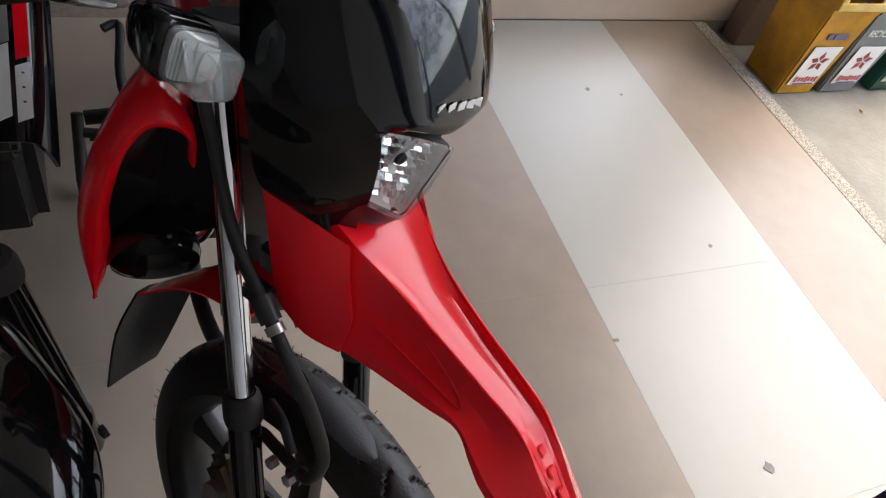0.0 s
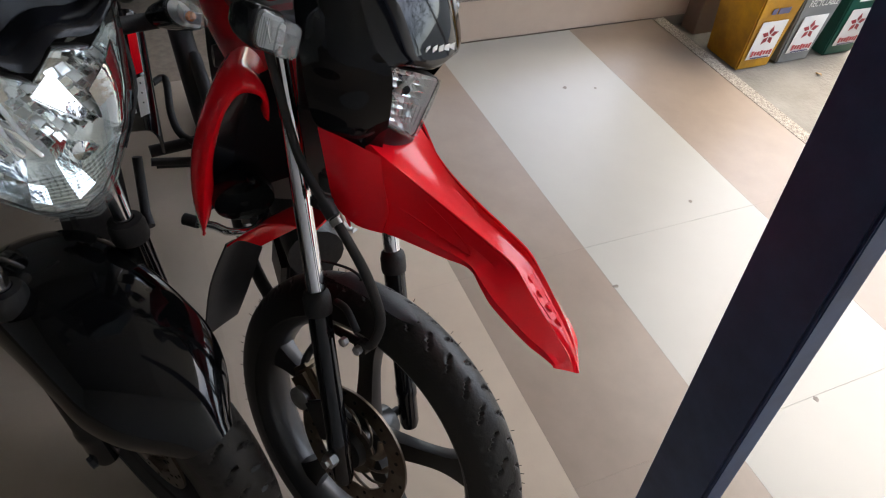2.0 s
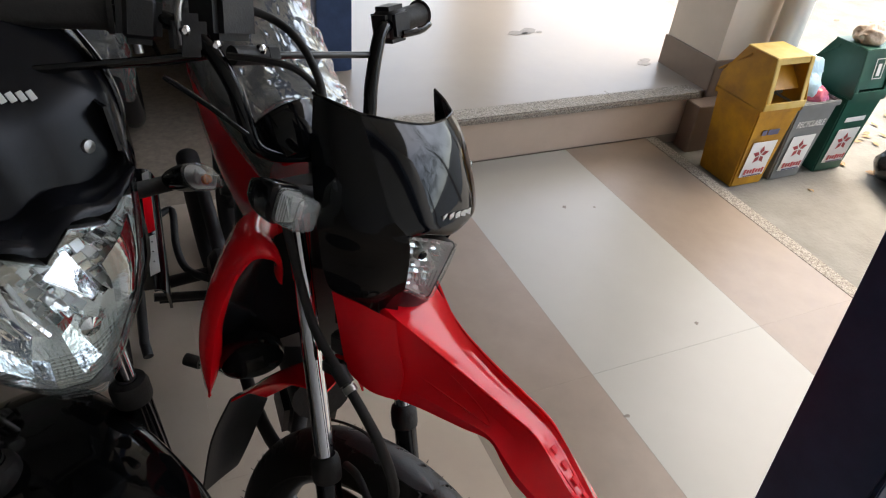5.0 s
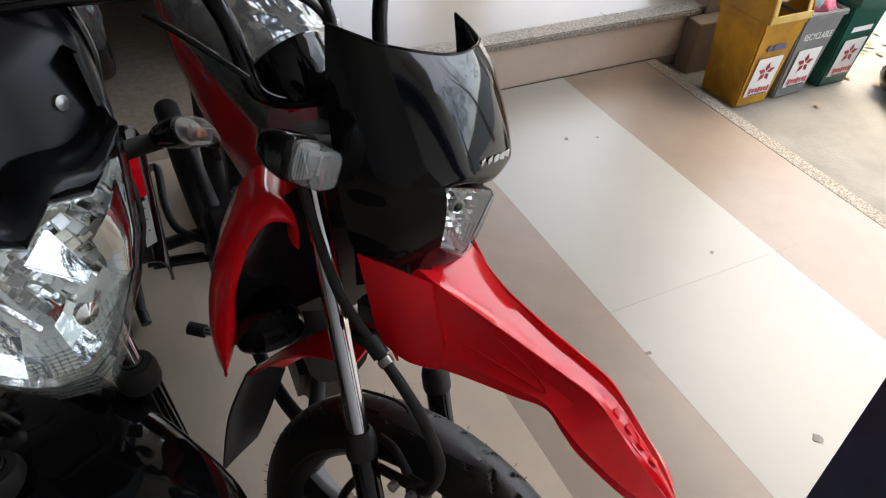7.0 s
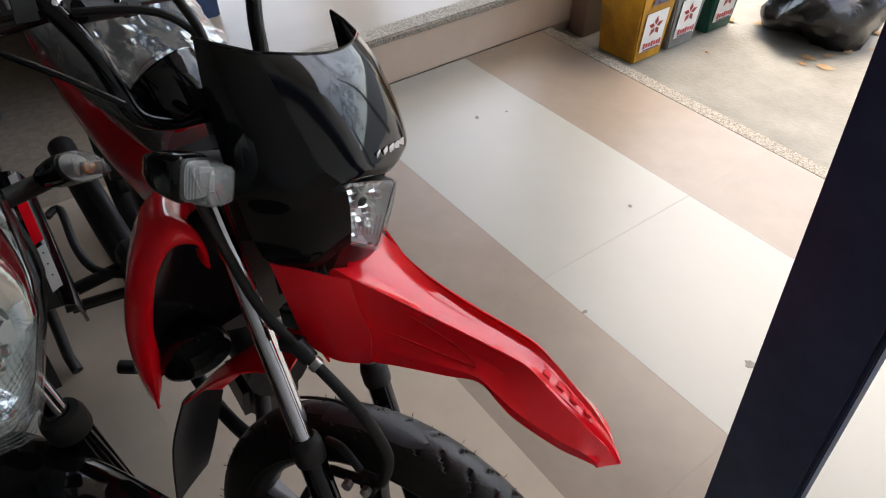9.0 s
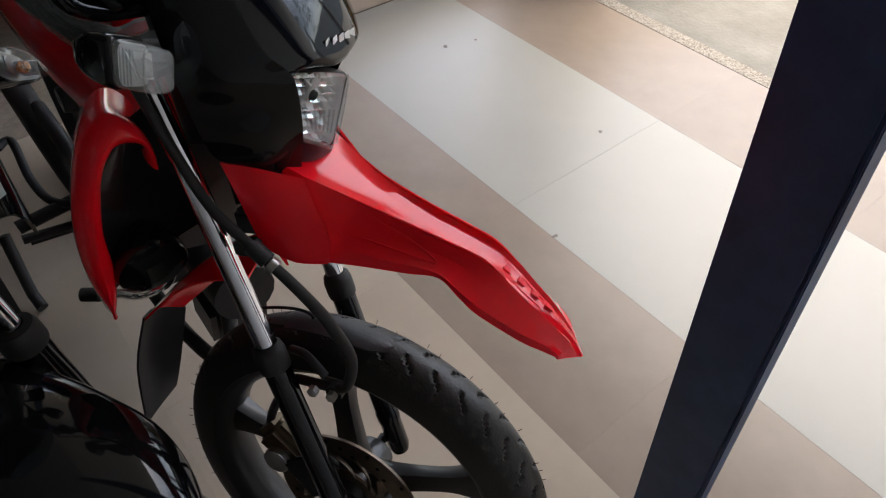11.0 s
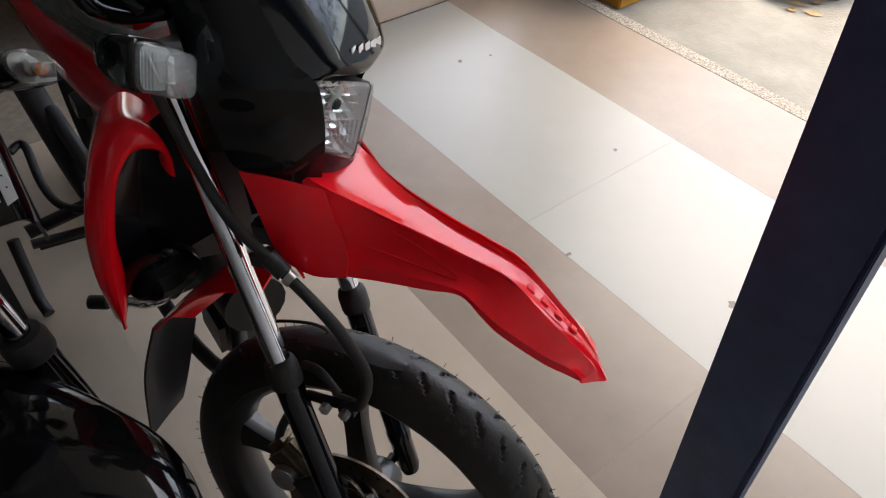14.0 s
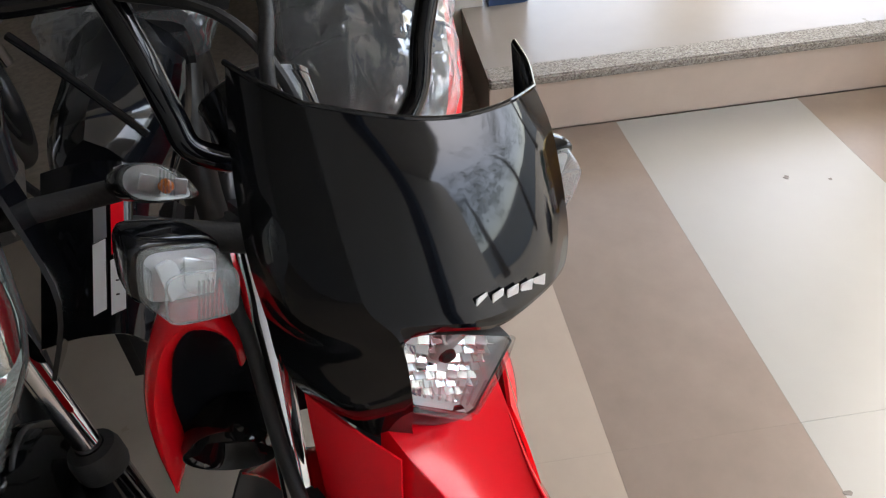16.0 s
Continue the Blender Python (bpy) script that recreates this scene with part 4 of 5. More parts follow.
# rear part of the front mudguard with its flap
rows = [[(0.078, -0.020, 0.40), (0.0, -0.020, 0.425), (-0.07, -0.020, 0.40)], [(0.080, -0.075, 0.395), (0.02, -0.080, 0.412), (-0.055, -0.085, 0.375)], [(0.080, -0.135, 0.372), (0.035, -0.150, 0.372), (-0.03, -0.150, 0.34)], [(0.076, -0.222, 0.312), (0.045, -0.226, 0.312), (0.010, -0.222, 0.29)]]
part("mudguard", loft(rows, ST, thick=0.003, sub=4, across=4), M_RED, red, "red rear part of the front mudguard")
rows = [[(0.078, -0.218, 0.318), (0.045, -0.228, 0.312), (0.008, -0.220, 0.288)], [(0.082, -0.270, 0.225), (0.045, -0.282, 0.218), (0.008, -0.270, 0.190)], [(0.080, -0.309, 0.108), (0.045, -0.314, 0.112), (0.004, -0.316, 0.118)]]
part("mud_flap", loft(rows, ST, thick=0.003, sub=4, across=3), M_MATT, red, "black plastic mud flap")

# body behind the steering head, in the leaning frame of the bike
# arched leg shield: outer edge x and z, inner edge x and z, from its hooked top down to its tip
shield = (((-0.805, 0.809, -0.812, 0.811),
        (-0.803, 0.832, -0.811, 0.834),
        (-0.809, 0.859, -0.819, 0.844),
        (-0.827, 0.875, -0.838, 0.846),
        (-0.852, 0.861, -0.857, 0.823),
        (-0.873, 0.829, -0.871, 0.789),
        (-0.891, 0.79, -0.882, 0.753),
        (-0.905, 0.746, -0.888, 0.711),
        (-0.913, 0.695, -0.899, 0.668),
        (-0.914, 0.643, -0.911, 0.641)))
for side in (1, -1):
    rows = []
    for ox, oz, ix, iz in shield:
        row = [Vector((ox + 0.012, -1.49, oz - 0.012)), Vector((ox - 0.002, -1.545, oz)), Vector((ox, -1.57, oz)), Vector((ox * 0.55 + ix * 0.45, -1.582, oz * 0.55 + iz * 0.45)), Vector((ix, -1.572, iz)), Vector((ix, -1.555, iz))]
        rows.append([Vector((q.x if side > 0 else -1.503 - q.x, q.y, q.z)) for q in row])
    inner = []
    for ox, oz, ix, iz in shield[2:9]:
        row = [Vector((ix - 0.004, -1.562, iz)), Vector((ix * 0.6 - 0.774 * 0.4, -1.535, iz)), Vector((-0.774, -1.53, iz + 0.01))]
        inner.append([Vector((q.x if side > 0 else -1.503 - q.x, q.y, q.z)) for q in row])
    part("shield_lining", loft(inner, MOVE, thick=0.003, sub=3, across=4), M_VISOR, red, "black lining inside the leg shield")
    part("leg_shield", loft(rows, MOVE, thick=0.003, sub=4, across=3), M_RED, red, "arched red leg shield edge", angle=40)
rows = [[(0.16, 1.5, 0.80), (0.0, 1.56, 0.78), (-0.06, 1.5, 0.78)], [(0.17, 1.46, 0.68), (0.0, 1.5, 0.66), (-0.08, 1.46, 0.66)], [(0.13, 1.42, 0.55), (0.0, 1.44, 0.54), (-0.09, 1.42, 0.55)]]
part("inner_shield", loft(rows, BODY, thick=0.006, sub=4, across=6), M_MATT, red, "black inner leg shield")
part("horn", lathe([(0.0001, 0.0), (0.03, 0.0), (0.036, -0.012), (0.038, -0.02), (0.04, -0.022), (0.042, -0.014), (0.04, 0.0), (0.03, 0.03), (0.0001, 0.03)], 32, Matrix.Translation((-0.918, -1.462, 0.69)) @ Matrix.Rotation(radians(14), 4, "X"), "y", False), M_BLACK, red, "round black horn")
rows = []
for y, z, w, h in ((1.5, 0.80, 0.05, 0.07), (1.4, 0.77, 0.075, 0.09), (1.25, 0.70, 0.085, 0.10), (1.12, 0.69, 0.11, 0.10), (0.95, 0.72, 0.145, 0.10), (0.7, 0.735, 0.16, 0.09), (0.4, 0.765, 0.155, 0.08), (0.15, 0.80, 0.09, 0.06), (-0.02, 0.86, 0.06, 0.04)):
    v = w * (0.8 if y < 1.2 else 1.0)
    rows.append([(v, y, z - h), (v * 1.05, y, z - h * 0.3), (v * 0.8, y, z + 0.01), (0, y, z + 0.05), (-w * 0.8, y, z + 0.03), (-w * 1.05, y, z - h * 0.3), (-w, y, z - h)])
part("body_cover", loft(rows, BODY, thick=0.004, sub=4, across=2), M_RED, red, "glossy red body side covers")
rows = []
for y, z, w in ((1.24, 0.76, 0.06), (1.17, 0.80, 0.09), (1.05, 0.80, 0.11), (0.9, 0.795, 0.125), (0.7, 0.80, 0.14), (0.5, 0.815, 0.15), (0.3, 0.85, 0.125), (0.12, 0.88, 0.10), (0.06, 0.87, 0.08)):
    rows.append([(w, y, z - 0.05), (w * 1.02, y, z - 0.02), (w * 0.85, y, z + 0.012), (0, y, z + 0.022), (-w * 0.85, y, z + 0.012), (-w * 1.02, y, z - 0.02), (-w, y, z - 0.05)])
seat = part("seat", loft(rows, BODY, close=True, sub=4, across=2, caps=True), M_SEAT, red, "black vinyl seat still wrapped in clear plastic")
wrap = loft([[(x * 1.09, y, z + 0.012) for x, y, z in r] for r in rows], BODY, close=True, sub=16, across=9, caps=True)
crumple(wrap)
part("plastic_wrap", wrap, M_PLASTIC, seat, "crumpled clear plastic wrap", angle=30)
part("tail_light", loft([[(0.045, 0.03, 0.87), (-0.02, 0.03, 0.905), (-0.09, 0.03, 0.87)], [(0.04, -0.02, 0.88), (-0.02, -0.02, 0.915), (-0.085, -0.02, 0.88)], [(0.025, -0.06, 0.87), (-0.02, -0.07, 0.89), (-0.065, -0.06, 0.87)]], BODY, thick=0.02, sub=3, across=4), M_REDLENS, red, "red tail light lens")
part("grab_rail", tube([(0.10, 0.30, 0.81), (0.115, 0.15, 0.86), (0.10, -0.02, 0.90), (0.05, -0.10, 0.915), (-0.09, -0.10, 0.915), (-0.14, -0.02, 0.90), (-0.16, 0.15, 0.86), (-0.16, 0.34, 0.81)], 0.009, BODY, 14), M_MATT, red, "black tubular grab rail")
RW = BODY @ Matrix.Translation((0, 0.47, 0.28))
wheel(red, RW, turn=0.2, disc=0.0, detail=False, name="rear_wheel")
part("engine", join(box((0.2, 0.3, 0.2), BODY @ at(0, 1.05, 0.33), 0.03, 3), tube([(0, 1.2, 0.36), (0, 1.4, 0.37)], 0.055, BODY, 16, 0), lathe([(0.0001, 0.1), (0.085, 0.1), (0.085, 0.125), (0.07, 0.14), (0.0001, 0.14)], 28, BODY @ at(0, 0.98, 0.32), "x", False)), M_ENGINE, red, "dark cast engine block")
part("exhaust", tube([(0.03, 1.38, 0.33), (0.06, 1.42, 0.24), (0.09, 1.25, 0.2), (0.10, 0.9, 0.2), (0.11, 0.7, 0.23), (0.12, 0.3, 0.28)], [0.014, 0.014, 0.014, 0.018, 0.03, 0.034], BODY, 16), M_MATT, red)
part("swing_arm", tube([(0.1, 0.95, 0.32), (0.1, 0.47, 0.28)], 0.018, BODY, 12, 0), M_MATT, red)
part("footpeg", join(tube([(0.1, 0.98, 0.29), (0.25, 0.98, 0.30)], 0.008, BODY, 10, 0), tube([(0.15, 0.98, 0.3), (0.26, 0.98, 0.31)], 0.016, BODY, 12, 0, 0.6)), M_RUBBER, red, "black rubber footpeg")
part("footpeg", join(tube([(-0.1, 1.02, 0.3), (-0.24, 1.03, 0.31)], 0.008, BODY, 10, 0), tube([(-0.15, 1.03, 0.31), (-0.25, 1.03, 0.32)], 0.016, BODY, 12, 0, 0.6)), M_RUBBER, red)
part("side_stand", tube([(-0.08, 1.05, 0.24), (-0.2, 0.98, 0.03), (-0.23, 1.0, 0.02)], 0.011, BODY, 10, 2), M_STEEL, red, "lowered steel side stand")
gp = part("gear_pedal", tube([(-0.985, -1.125, 0.343), (-0.956, -1.145, 0.343), (-0.93, -1.165, 0.338), (-0.885, -1.165, 0.333), (-0.855, -1.13, 0.333), (-0.83, -1.06, 0.33)], 0.0085, None, 12), M_CHROME, red, "bright bent steel gear pedal")
part("pedal_rubber", tube([(-0.985, -1.125, 0.343), (-1.01, -1.105, 0.343)], 0.0125, None, 12, 0), M_RUBBER, gp)
part("kick_starter", tube([(-0.95, -0.70, 0.36), (-0.92, -0.69, 0.36), (-0.925, -0.80, 0.33), (-0.91, -0.90, 0.33), (-0.86, -0.98, 0.35)], 0.009, MOVE, 10), M_MATT, red, "black kick starter lever")
part("wiring_loop", tube([(0.03, -0.09, 0.33), (0.03, -0.06, 0.302), (0.03, -0.02, 0.303), (0.03, 0.02, 0.32), (0.03, 0.0, 0.33), (0.03, -0.05, 0.325), (0.03, -0.085, 0.312), (0.03, -0.04, 0.296), (0.0, 0.0, 0.30)], 0.0022, ST, 6), M_RUBBER, red)
bolts = [lathe([(0.0001, 0.0), (0.009, 0.0), (0.009, 0.014), (0.005, 0.018), (0.0001, 0.018)], 6, Matrix.Translation(p), "z", False) for p in ((-0.825, -1.225, 0.315), (-0.803, -1.245, 0.312), (-0.775, -1.225, 0.315), (-0.81, -1.195, 0.312))]
for b in bolts:
    part("head_bolt", b, M_CHROME, red)
part("cylinder_head", box((0.11, 0.12, 0.12), at(-0.80, -1.21, 0.26, 10, 5, 0), 0.02, 3), M_ENGINE, red)


# ---- black motorcycle ----
SZ = frame_of((-0.866, -0.5, 0.0), (0.5, -0.866, 0.0), (0, 0, 1), (-1.099, -1.525, 0.0))
SHIFT = Matrix.Translation((-0.069, 0.105, 0.0))
SF = SZ @ Matrix.Translation((0.012, -0.03, 0.285)) @ Matrix.Rotation(radians(8), 4, "X")
black = thing("motorcycle", (-1.12, -1.0, 0), "black motorcycle with a large clear headlight and chrome forks", "motorcycle", "showroom motorcycles")
wheel(black, SF, R=0.29, half=0.048, turn=0.2, disc=0.125, side=1)
for x in (0.085, -0.085):
    fork_leg(black, SF, x, top=0.62, cap=0.355, r=0.022)
part("brake_caliper", box((0.05, 0.06, 0.1), SF @ at(0.05, -0.09, 0.06, 20, 0, 0), 0.012, 3), M_ENGINE, black)
part("axle", lathe([(0.0001, -0.112), (0.011, -0.112), (0.011, 0.112), (0.0001, 0.112)], 6, SF, "x", False), M_ENGINE, black)
rows = []
for k in range(11):
    a = radians(36 + 104 * k / 10)
    r = 0.33
    w = 0.098 * (1 - 0.6 * max(0, (2.5 - k) / 2.5) ** 2) * (1 - 0.3 * max(0, (k - 7) / 3))
    cy, cz = r * math.cos(a), r * math.sin(a)
    q = []
    for x, d in ((1.0, -0.06), (0.98, -0.034), (0.86, -0.010), (0.5, 0.010), (0, 0.017)):
        q.append((x * w, cy * (1 + d / r), cz * (1 + d / r)))
    rows.append([(x + 0.02, y, z) for x, y, z in q + [(-x, y, z) for x, y, z in reversed(q[:-1])]])
part("front_fender", loft(rows, SF, thick=0.003, sub=4, across=3), M_BLACK, black, "glossy black rounded front fender")
# headlight and its visor
HZ = SZ @ at(0, 0.0, 0.865, 4, 0, 0)
half = [(0, -0.100), (0.028, -0.095), (0.046, -0.082), (0.085, -0.035), (0.1, 0.0), (0.112, 0.06), (0.117, 0.1), (0.09, 0.07), (0.072, 0.06), (0.032, 0.077), (0.012, 0.064), (0, 0.056)]
outline = half + [(-x, z) for x, z in reversed(half[1:-1])]
def hl_ring(y, k):
    return [(x * k, y - 0.25 * abs(x), z * k) for x, z in outline]
bowl = part("headlight", loft([hl_ring(y, k) for y, k in ((-0.09, 0.6), (-0.02, 1.0), (0.0, 1.04), (0.004, 1.0), (-0.012, 0.97), (-0.05, 0.6))], HZ, close=True, caps=True), M_MATT, black, "large angular headlight with a clear lens")
part("lens", loft([hl_ring(y, k) for y, k in ((0.003, 1.0), (0.018, 0.98), (0.030, 0.82), (0.034, 0.45))], HZ, close=True, caps=True), M_LENS, bowl, "clear headlight lens", angle=60)
part("reflector", loft([hl_ring(y, k) for y, k in ((0.003, 0.985), (-0.006, 0.93), (-0.018, 0.75), (-0.028, 0.5), (-0.034, 0.2))], HZ, close=True, caps="end"), M_MIRROR, bowl, "stepped chrome reflector", angle=12)
for i in range(11):
    x = 0.026 + 0.0068 * i
    part("reflector_flute", box((0.006, 0.003, 0.078 - 0.003 * i), HZ @ at(x, -0.004 - 0.25 * x, 0.010 + 0.0015 * i, random.uniform(34, 44) if i % 2 else random.uniform(0, 20), random.uniform(6, 14), random.uniform(14, 30)), 0.001, 1), M_MIRROR if i % 2 else M_REFL, bowl)
for i in range(15):
    for j in range(11):
        x, z = -0.098 + 0.0138 * i + 0.004 * (j % 2), -0.08 + 0.0125 * j
        edge = 0.045 + 0.62 * (z + 0.085) if z < 0.02 else 0.11
        if abs(x) > edge - 0.01 or z > 0.045 + 0.12 * abs(x) or (x > 0.02 and -0.03 < z < 0.055) or z < -0.025:
            continue
        tip = 40 + 11 * math.sin(1.3 * i + 0.5 * j) + random.uniform(-3, 3)
        yaw = 24 + 12 * math.sin(0.9 * j - 0.7 * i) + random.uniform(-6, 6)
        part("reflector_facet", box((0.0135, 0.0015, 0.0122), HZ @ at(x, -0.016 - 0.2 * abs(x), z, tip, 0, yaw), 0.0005, 1), M_MIRROR if (i + 2 * j) % 3 else M_REFL, bowl)
part("side_reflector", loft([[(-0.058, -0.018, 0.016), (-0.08, -0.012, 0.04), (-0.102, -0.024, 0.056)], [(-0.062, -0.018, -0.012), (-0.084, -0.01, 0.006), (-0.102, -0.024, 0.016)], [(-0.058, -0.016, -0.036), (-0.076, -0.010, -0.03), (-0.092, -0.022, -0.02)]], HZ, thick=0.002, sub=4, across=4), M_MIRROR, bowl, "curved bright side reflector")
part("lamp_shield", box((0.04, 0.003, 0.05), HZ @ at(-0.020, 0.004, 0.028, 34, 14, 28), 0.0015, 2, taper=(0.35, 1)), M_MIRROR, bowl, "bright chrome lamp shield")
part("bulb_shield", lathe([(0.0001, 0.0), (0.009, 0.0), (0.011, 0.008), (0.0001, 0.012)], 20, HZ @ at(-0.018, 0.0, -0.03), "y", False), M_MIRROR, bowl)
for i in range(13):
    z = -0.094 + 0.005 * i
    w = (0.04 + 0.72 * (z + 0.094)) * 0.92
    part("lens_rib", tube([(-w, 0.016 - 0.25 * w, z), (-w * 0.5, 0.026 - 0.125 * w, z), (0, 0.030, z - 0.002), (w * 0.5, 0.026 - 0.125 * w, z), (w, 0.016 - 0.25 * w, z)], 0.0012, HZ, 5, 3), M_FROST, bowl)
for i in range(15):
    x = -0.042 + 0.006 * i
    top, low = -0.022 + 0.2 * abs(x), -0.092 + 0.9 * abs(x)
    part("lens_rib", tube([(x, 0.026 - 0.3 * abs(x), low), (x, 0.029 - 0.28 * abs(x), (low + top) / 2), (x * 1.1, 0.029 - 0.28 * abs(x), top)], 0.0010, HZ, 5, 2), M_LENS, bowl)
part("lens_rim", tube([(x * 1.01, 0.006 - 0.25 * abs(x), z * 1.01) for x, z in outline + outline[:1]], 0.0022, HZ, 6, 0), M_FROST, bowl)
def brow(table, name, material, label, wave=1.0):
    rows = []
    for z, y, w, f, dip in table:
        q = [(w, y - w * f - 0.04, z + 0.028 * wave), (w * 0.94, y - w * f * 0.8, z + 0.02 * wave), (w * 0.62, y - w * f * 0.35, z + 0.002 * wave), (w * 0.28, y - w * 0.04, z + 0.012 * wave), (0, y, z - dip)]
        rows.append(q + [(-a, b, c) for a, b, c in reversed(q[:-1])])
    return part(name, loft(rows, HZ, thick=0.004, sub=4, across=3), material, black, label, angle=50)


brow(((0.076, 0.008, 0.12, 0.3, 0.008), (0.084, 0.001, 0.128, 0.28, 0.004), (0.087, -0.018, 0.138, 0.26, 0.0), (0.088, -0.038, 0.147, 0.24, 0.0)), "visor", M_VISOR, "satin black visor over the headlight")
brow(((0.080, -0.037, 0.150, 0.24, 0.0), (0.13, -0.056, 0.162, 0.22, 0.0), (0.17, -0.075, 0.166, 0.2, 0.0), (0.21, -0.103, 0.160, 0.2, 0.0), (0.25, -0.138, 0.148, 0.2, 0.0)), "front_cowl", M_VISOR, "black front cowl", 0.0)
for s in (1, -1):
    part("cowl_trim", tube([(s * 0.146, -0.140, 0.235), (s * 0.158, -0.112, 0.19), (s * 0.160, -0.094, 0.14), (s * 0.146, -0.082, 0.10)], [0.003, 0.007, 0.006, 0.002], HZ, 10, flat=0.5), M_BLACK, black, "glossy black edge of the cowl")
part("badge", join(*[box((0.0068, 0.0015, 0.0105), HZ @ at(-0.026 - 0.0092 * i, -0.0880 - 0.0002 * i, 0.190 - 0.0018 * i, 34, 8, 6), 0.0006, 1) for i in range(6)]), M_WHITEP, black, "silver bars of the maker's badge")
for s in (1, -1):
    rows = [[(s * 0.128, -0.06, 0.16), (s * 0.135, -0.12, 0.16)], [(s * 0.13, -0.05, 0.06), (s * 0.14, -0.13, 0.04)], [(s * 0.125, -0.045, -0.02), (s * 0.135, -0.13, -0.06)], [(s * 0.09, -0.05, -0.09), (s * 0.10, -0.12, -0.12)]]
    part("side_cowl", loft(rows, HZ, thick=0.004, sub=4), M_BLACK, black)
    part("cowl_screw", lathe([(0.0001, 0.0), (0.008, 0.0), (0.007, 0.004), (0.0001, 0.005)], 16, HZ @ at(s * 0.100, -0.0665, 0.122, 10, 0, -s * 14), "y", False), M_STEEL, black)
indicator(black, SZ @ at(-0.232, -0.09, 0.88, -24, 142, 12), SZ @ Vector((-0.1, -0.12, 0.89)), 0.85, 0.35)
indicator(black, SZ @ at(0.236, -0.09, 0.877, 20, 0, -15), SZ @ Vector((0.1, -0.12, 0.89)), 0.85, 0.35)
part("lower_yoke", box((0.22, 0.07, 0.035), SF @ at(0, -0.02, 0.62), 0.012, 3), M_MATT, black)
part("handlebar", tube([(-0.22, -0.42, 0.97), (-0.16, -0.32, 0.965), (-0.1, -0.24, 0.95), (0.1, -0.24, 0.95), (0.2, -0.3, 0.98), (0.3, -0.38, 1.0)], 0.011, SZ, 14), M_MATT, black)
part("grip", tube([(0.2, -0.3, 0.98), (0.31, -0.39, 1.0)], 0.016, SZ, 16, 0), M_RUBBER, black)
part("grip", tube([(-0.17, -0.335, 0.965), (-0.225, -0.43, 0.97)], 0.016, SZ, 16, 0), M_RUBBER, black)
BB = SHIFT @ Matrix.Translation((-1.07, -1.3, 0)) @ Matrix.Rotation(radians(4), 4, "Y") @ Matrix.Rotation(radians(186), 4, "Z") @ Matrix.Translation((0, -1.3, 0))
rows = []
for y, z, w, h in ((1.22, 0.79, 0.05, 0.1), (1.17, 0.80, 0.07, 0.14), (1.1, 0.80, 0.085, 0.14), (1.0, 0.80, 0.09, 0.14), (0.85, 0.82, 0.09, 0.12)):
    rows.append([(w * 0.6, y, z - h), (w, y, z - h * 0.6), (w * 0.8, y, z - 0.02), (0, y, z + 0.02), (-w * 0.8, y, z - 0.02), (-w, y, z - h * 0.6), (-w * 0.6, y, z - h)])
part("fuel_tank", loft(rows, BB, close=True, sub=4, across=2, caps=True), M_BLACK, black, "glossy black fuel tank with decals")
def on_shroud(t, dx, lift=0.0):
    """A point of the shroud's outer skin, t down its length and dx in from its edge."""
    p = Vector((-0.934, -1.345, 0.85)).lerp(Vector((-0.943, -1.475, 0.742)), t)
    return p + Vector((-dx, -0.12 * dx, 0.35 * dx - 4.0 * dx * dx)) + Vector((0.45, -0.5, 0.74)) * lift + SHIFT.translation


rows = []
for k in range(6):
    t = k / 5
    edge = on_shroud(t, -0.004)
    rows.append([edge + Vector((0.004, 0.03, -0.06)), edge + Vector((0.004, 0.008, -0.02)), on_shroud(t, 0.0), on_shroud(t, 0.02), on_shroud(t, 0.045), on_shroud(t, 0.075)])
part("tank_shroud", loft(rows, None, thick=0.004, sub=3, across=4), M_BLACK, black, "glossy black tank shroud")
for t0, t1, d0, d1, paint, label in ((0.02, 0.14, 0.0, 0.008, M_SILVER, "silver decal stripe"), (0.15, 0.52, 0.0, 0.011, M_RED, "red decal stripe"), (0.55, 0.86, 0.0, 0.012, M_WHITEP, "white decal panel"), (0.12, 0.45, 0.015, 0.026, M_SILVER, "grey decal stripe"), (0.46, 0.86, 0.016, 0.027, M_WHITEP, "white decal stripe")):
    part("tank_decal", loft([[on_shroud(t0 + (t1 - t0) * k / 4 + 0.06 * (d - d0) / 0.01 * 0.5, d, 0.0025) for d in (d0, (d0 + d1) / 2, d1)] for k in range(5)], None, thick=0.001), paint, black, label)
part("decal_bars", join(*[box((0.0016, 0.007, 0.0016), Matrix.Translation(on_shroud(t, 0.006, 0.0035)) @ Matrix.Rotation(radians(-40), 4, "X"), 0.0002, 1) for t in (0.62, 0.70, 0.78)]), M_DARK, black, "dark bars on the white decal")
rows = []
for y, z, w in ((0.9, 0.80, 0.1), (0.7, 0.80, 0.12), (0.4, 0.84, 0.12), (0.1, 0.9, 0.1), (-0.05, 0.93, 0.07)):
    rows.append([(w, y, z - 0.06), (w, y, z - 0.01), (w * 0.8, y, z + 0.01), (0, y, z + 0.02), (-w * 0.8, y, z + 0.01), (-w, y, z - 0.01), (-w, y, z - 0.06)])
bs = part("seat", loft(rows, BB, close=True, sub=4, across=2, caps=True), M_SEAT, black, "black vinyl seat wrapped in clear plastic")
wrap = loft([[(x * 1.12, y, z + 0.015) for x, y, z in r] for r in rows], BB, close=True, sub=16, across=9, caps=True)
crumple(wrap, 0.012)
part("plastic_wrap", wrap, M_PLASTIC, bs, "crumpled clear plastic wrap", angle=30)
for k in range(8):
    part("cooling_fin", box((0.10, 0.12, 0.006), BB @ at(0.04, 1.12, 0.48 + 0.015 * k, -15), 0.002, 1), M_ENGINE, black)
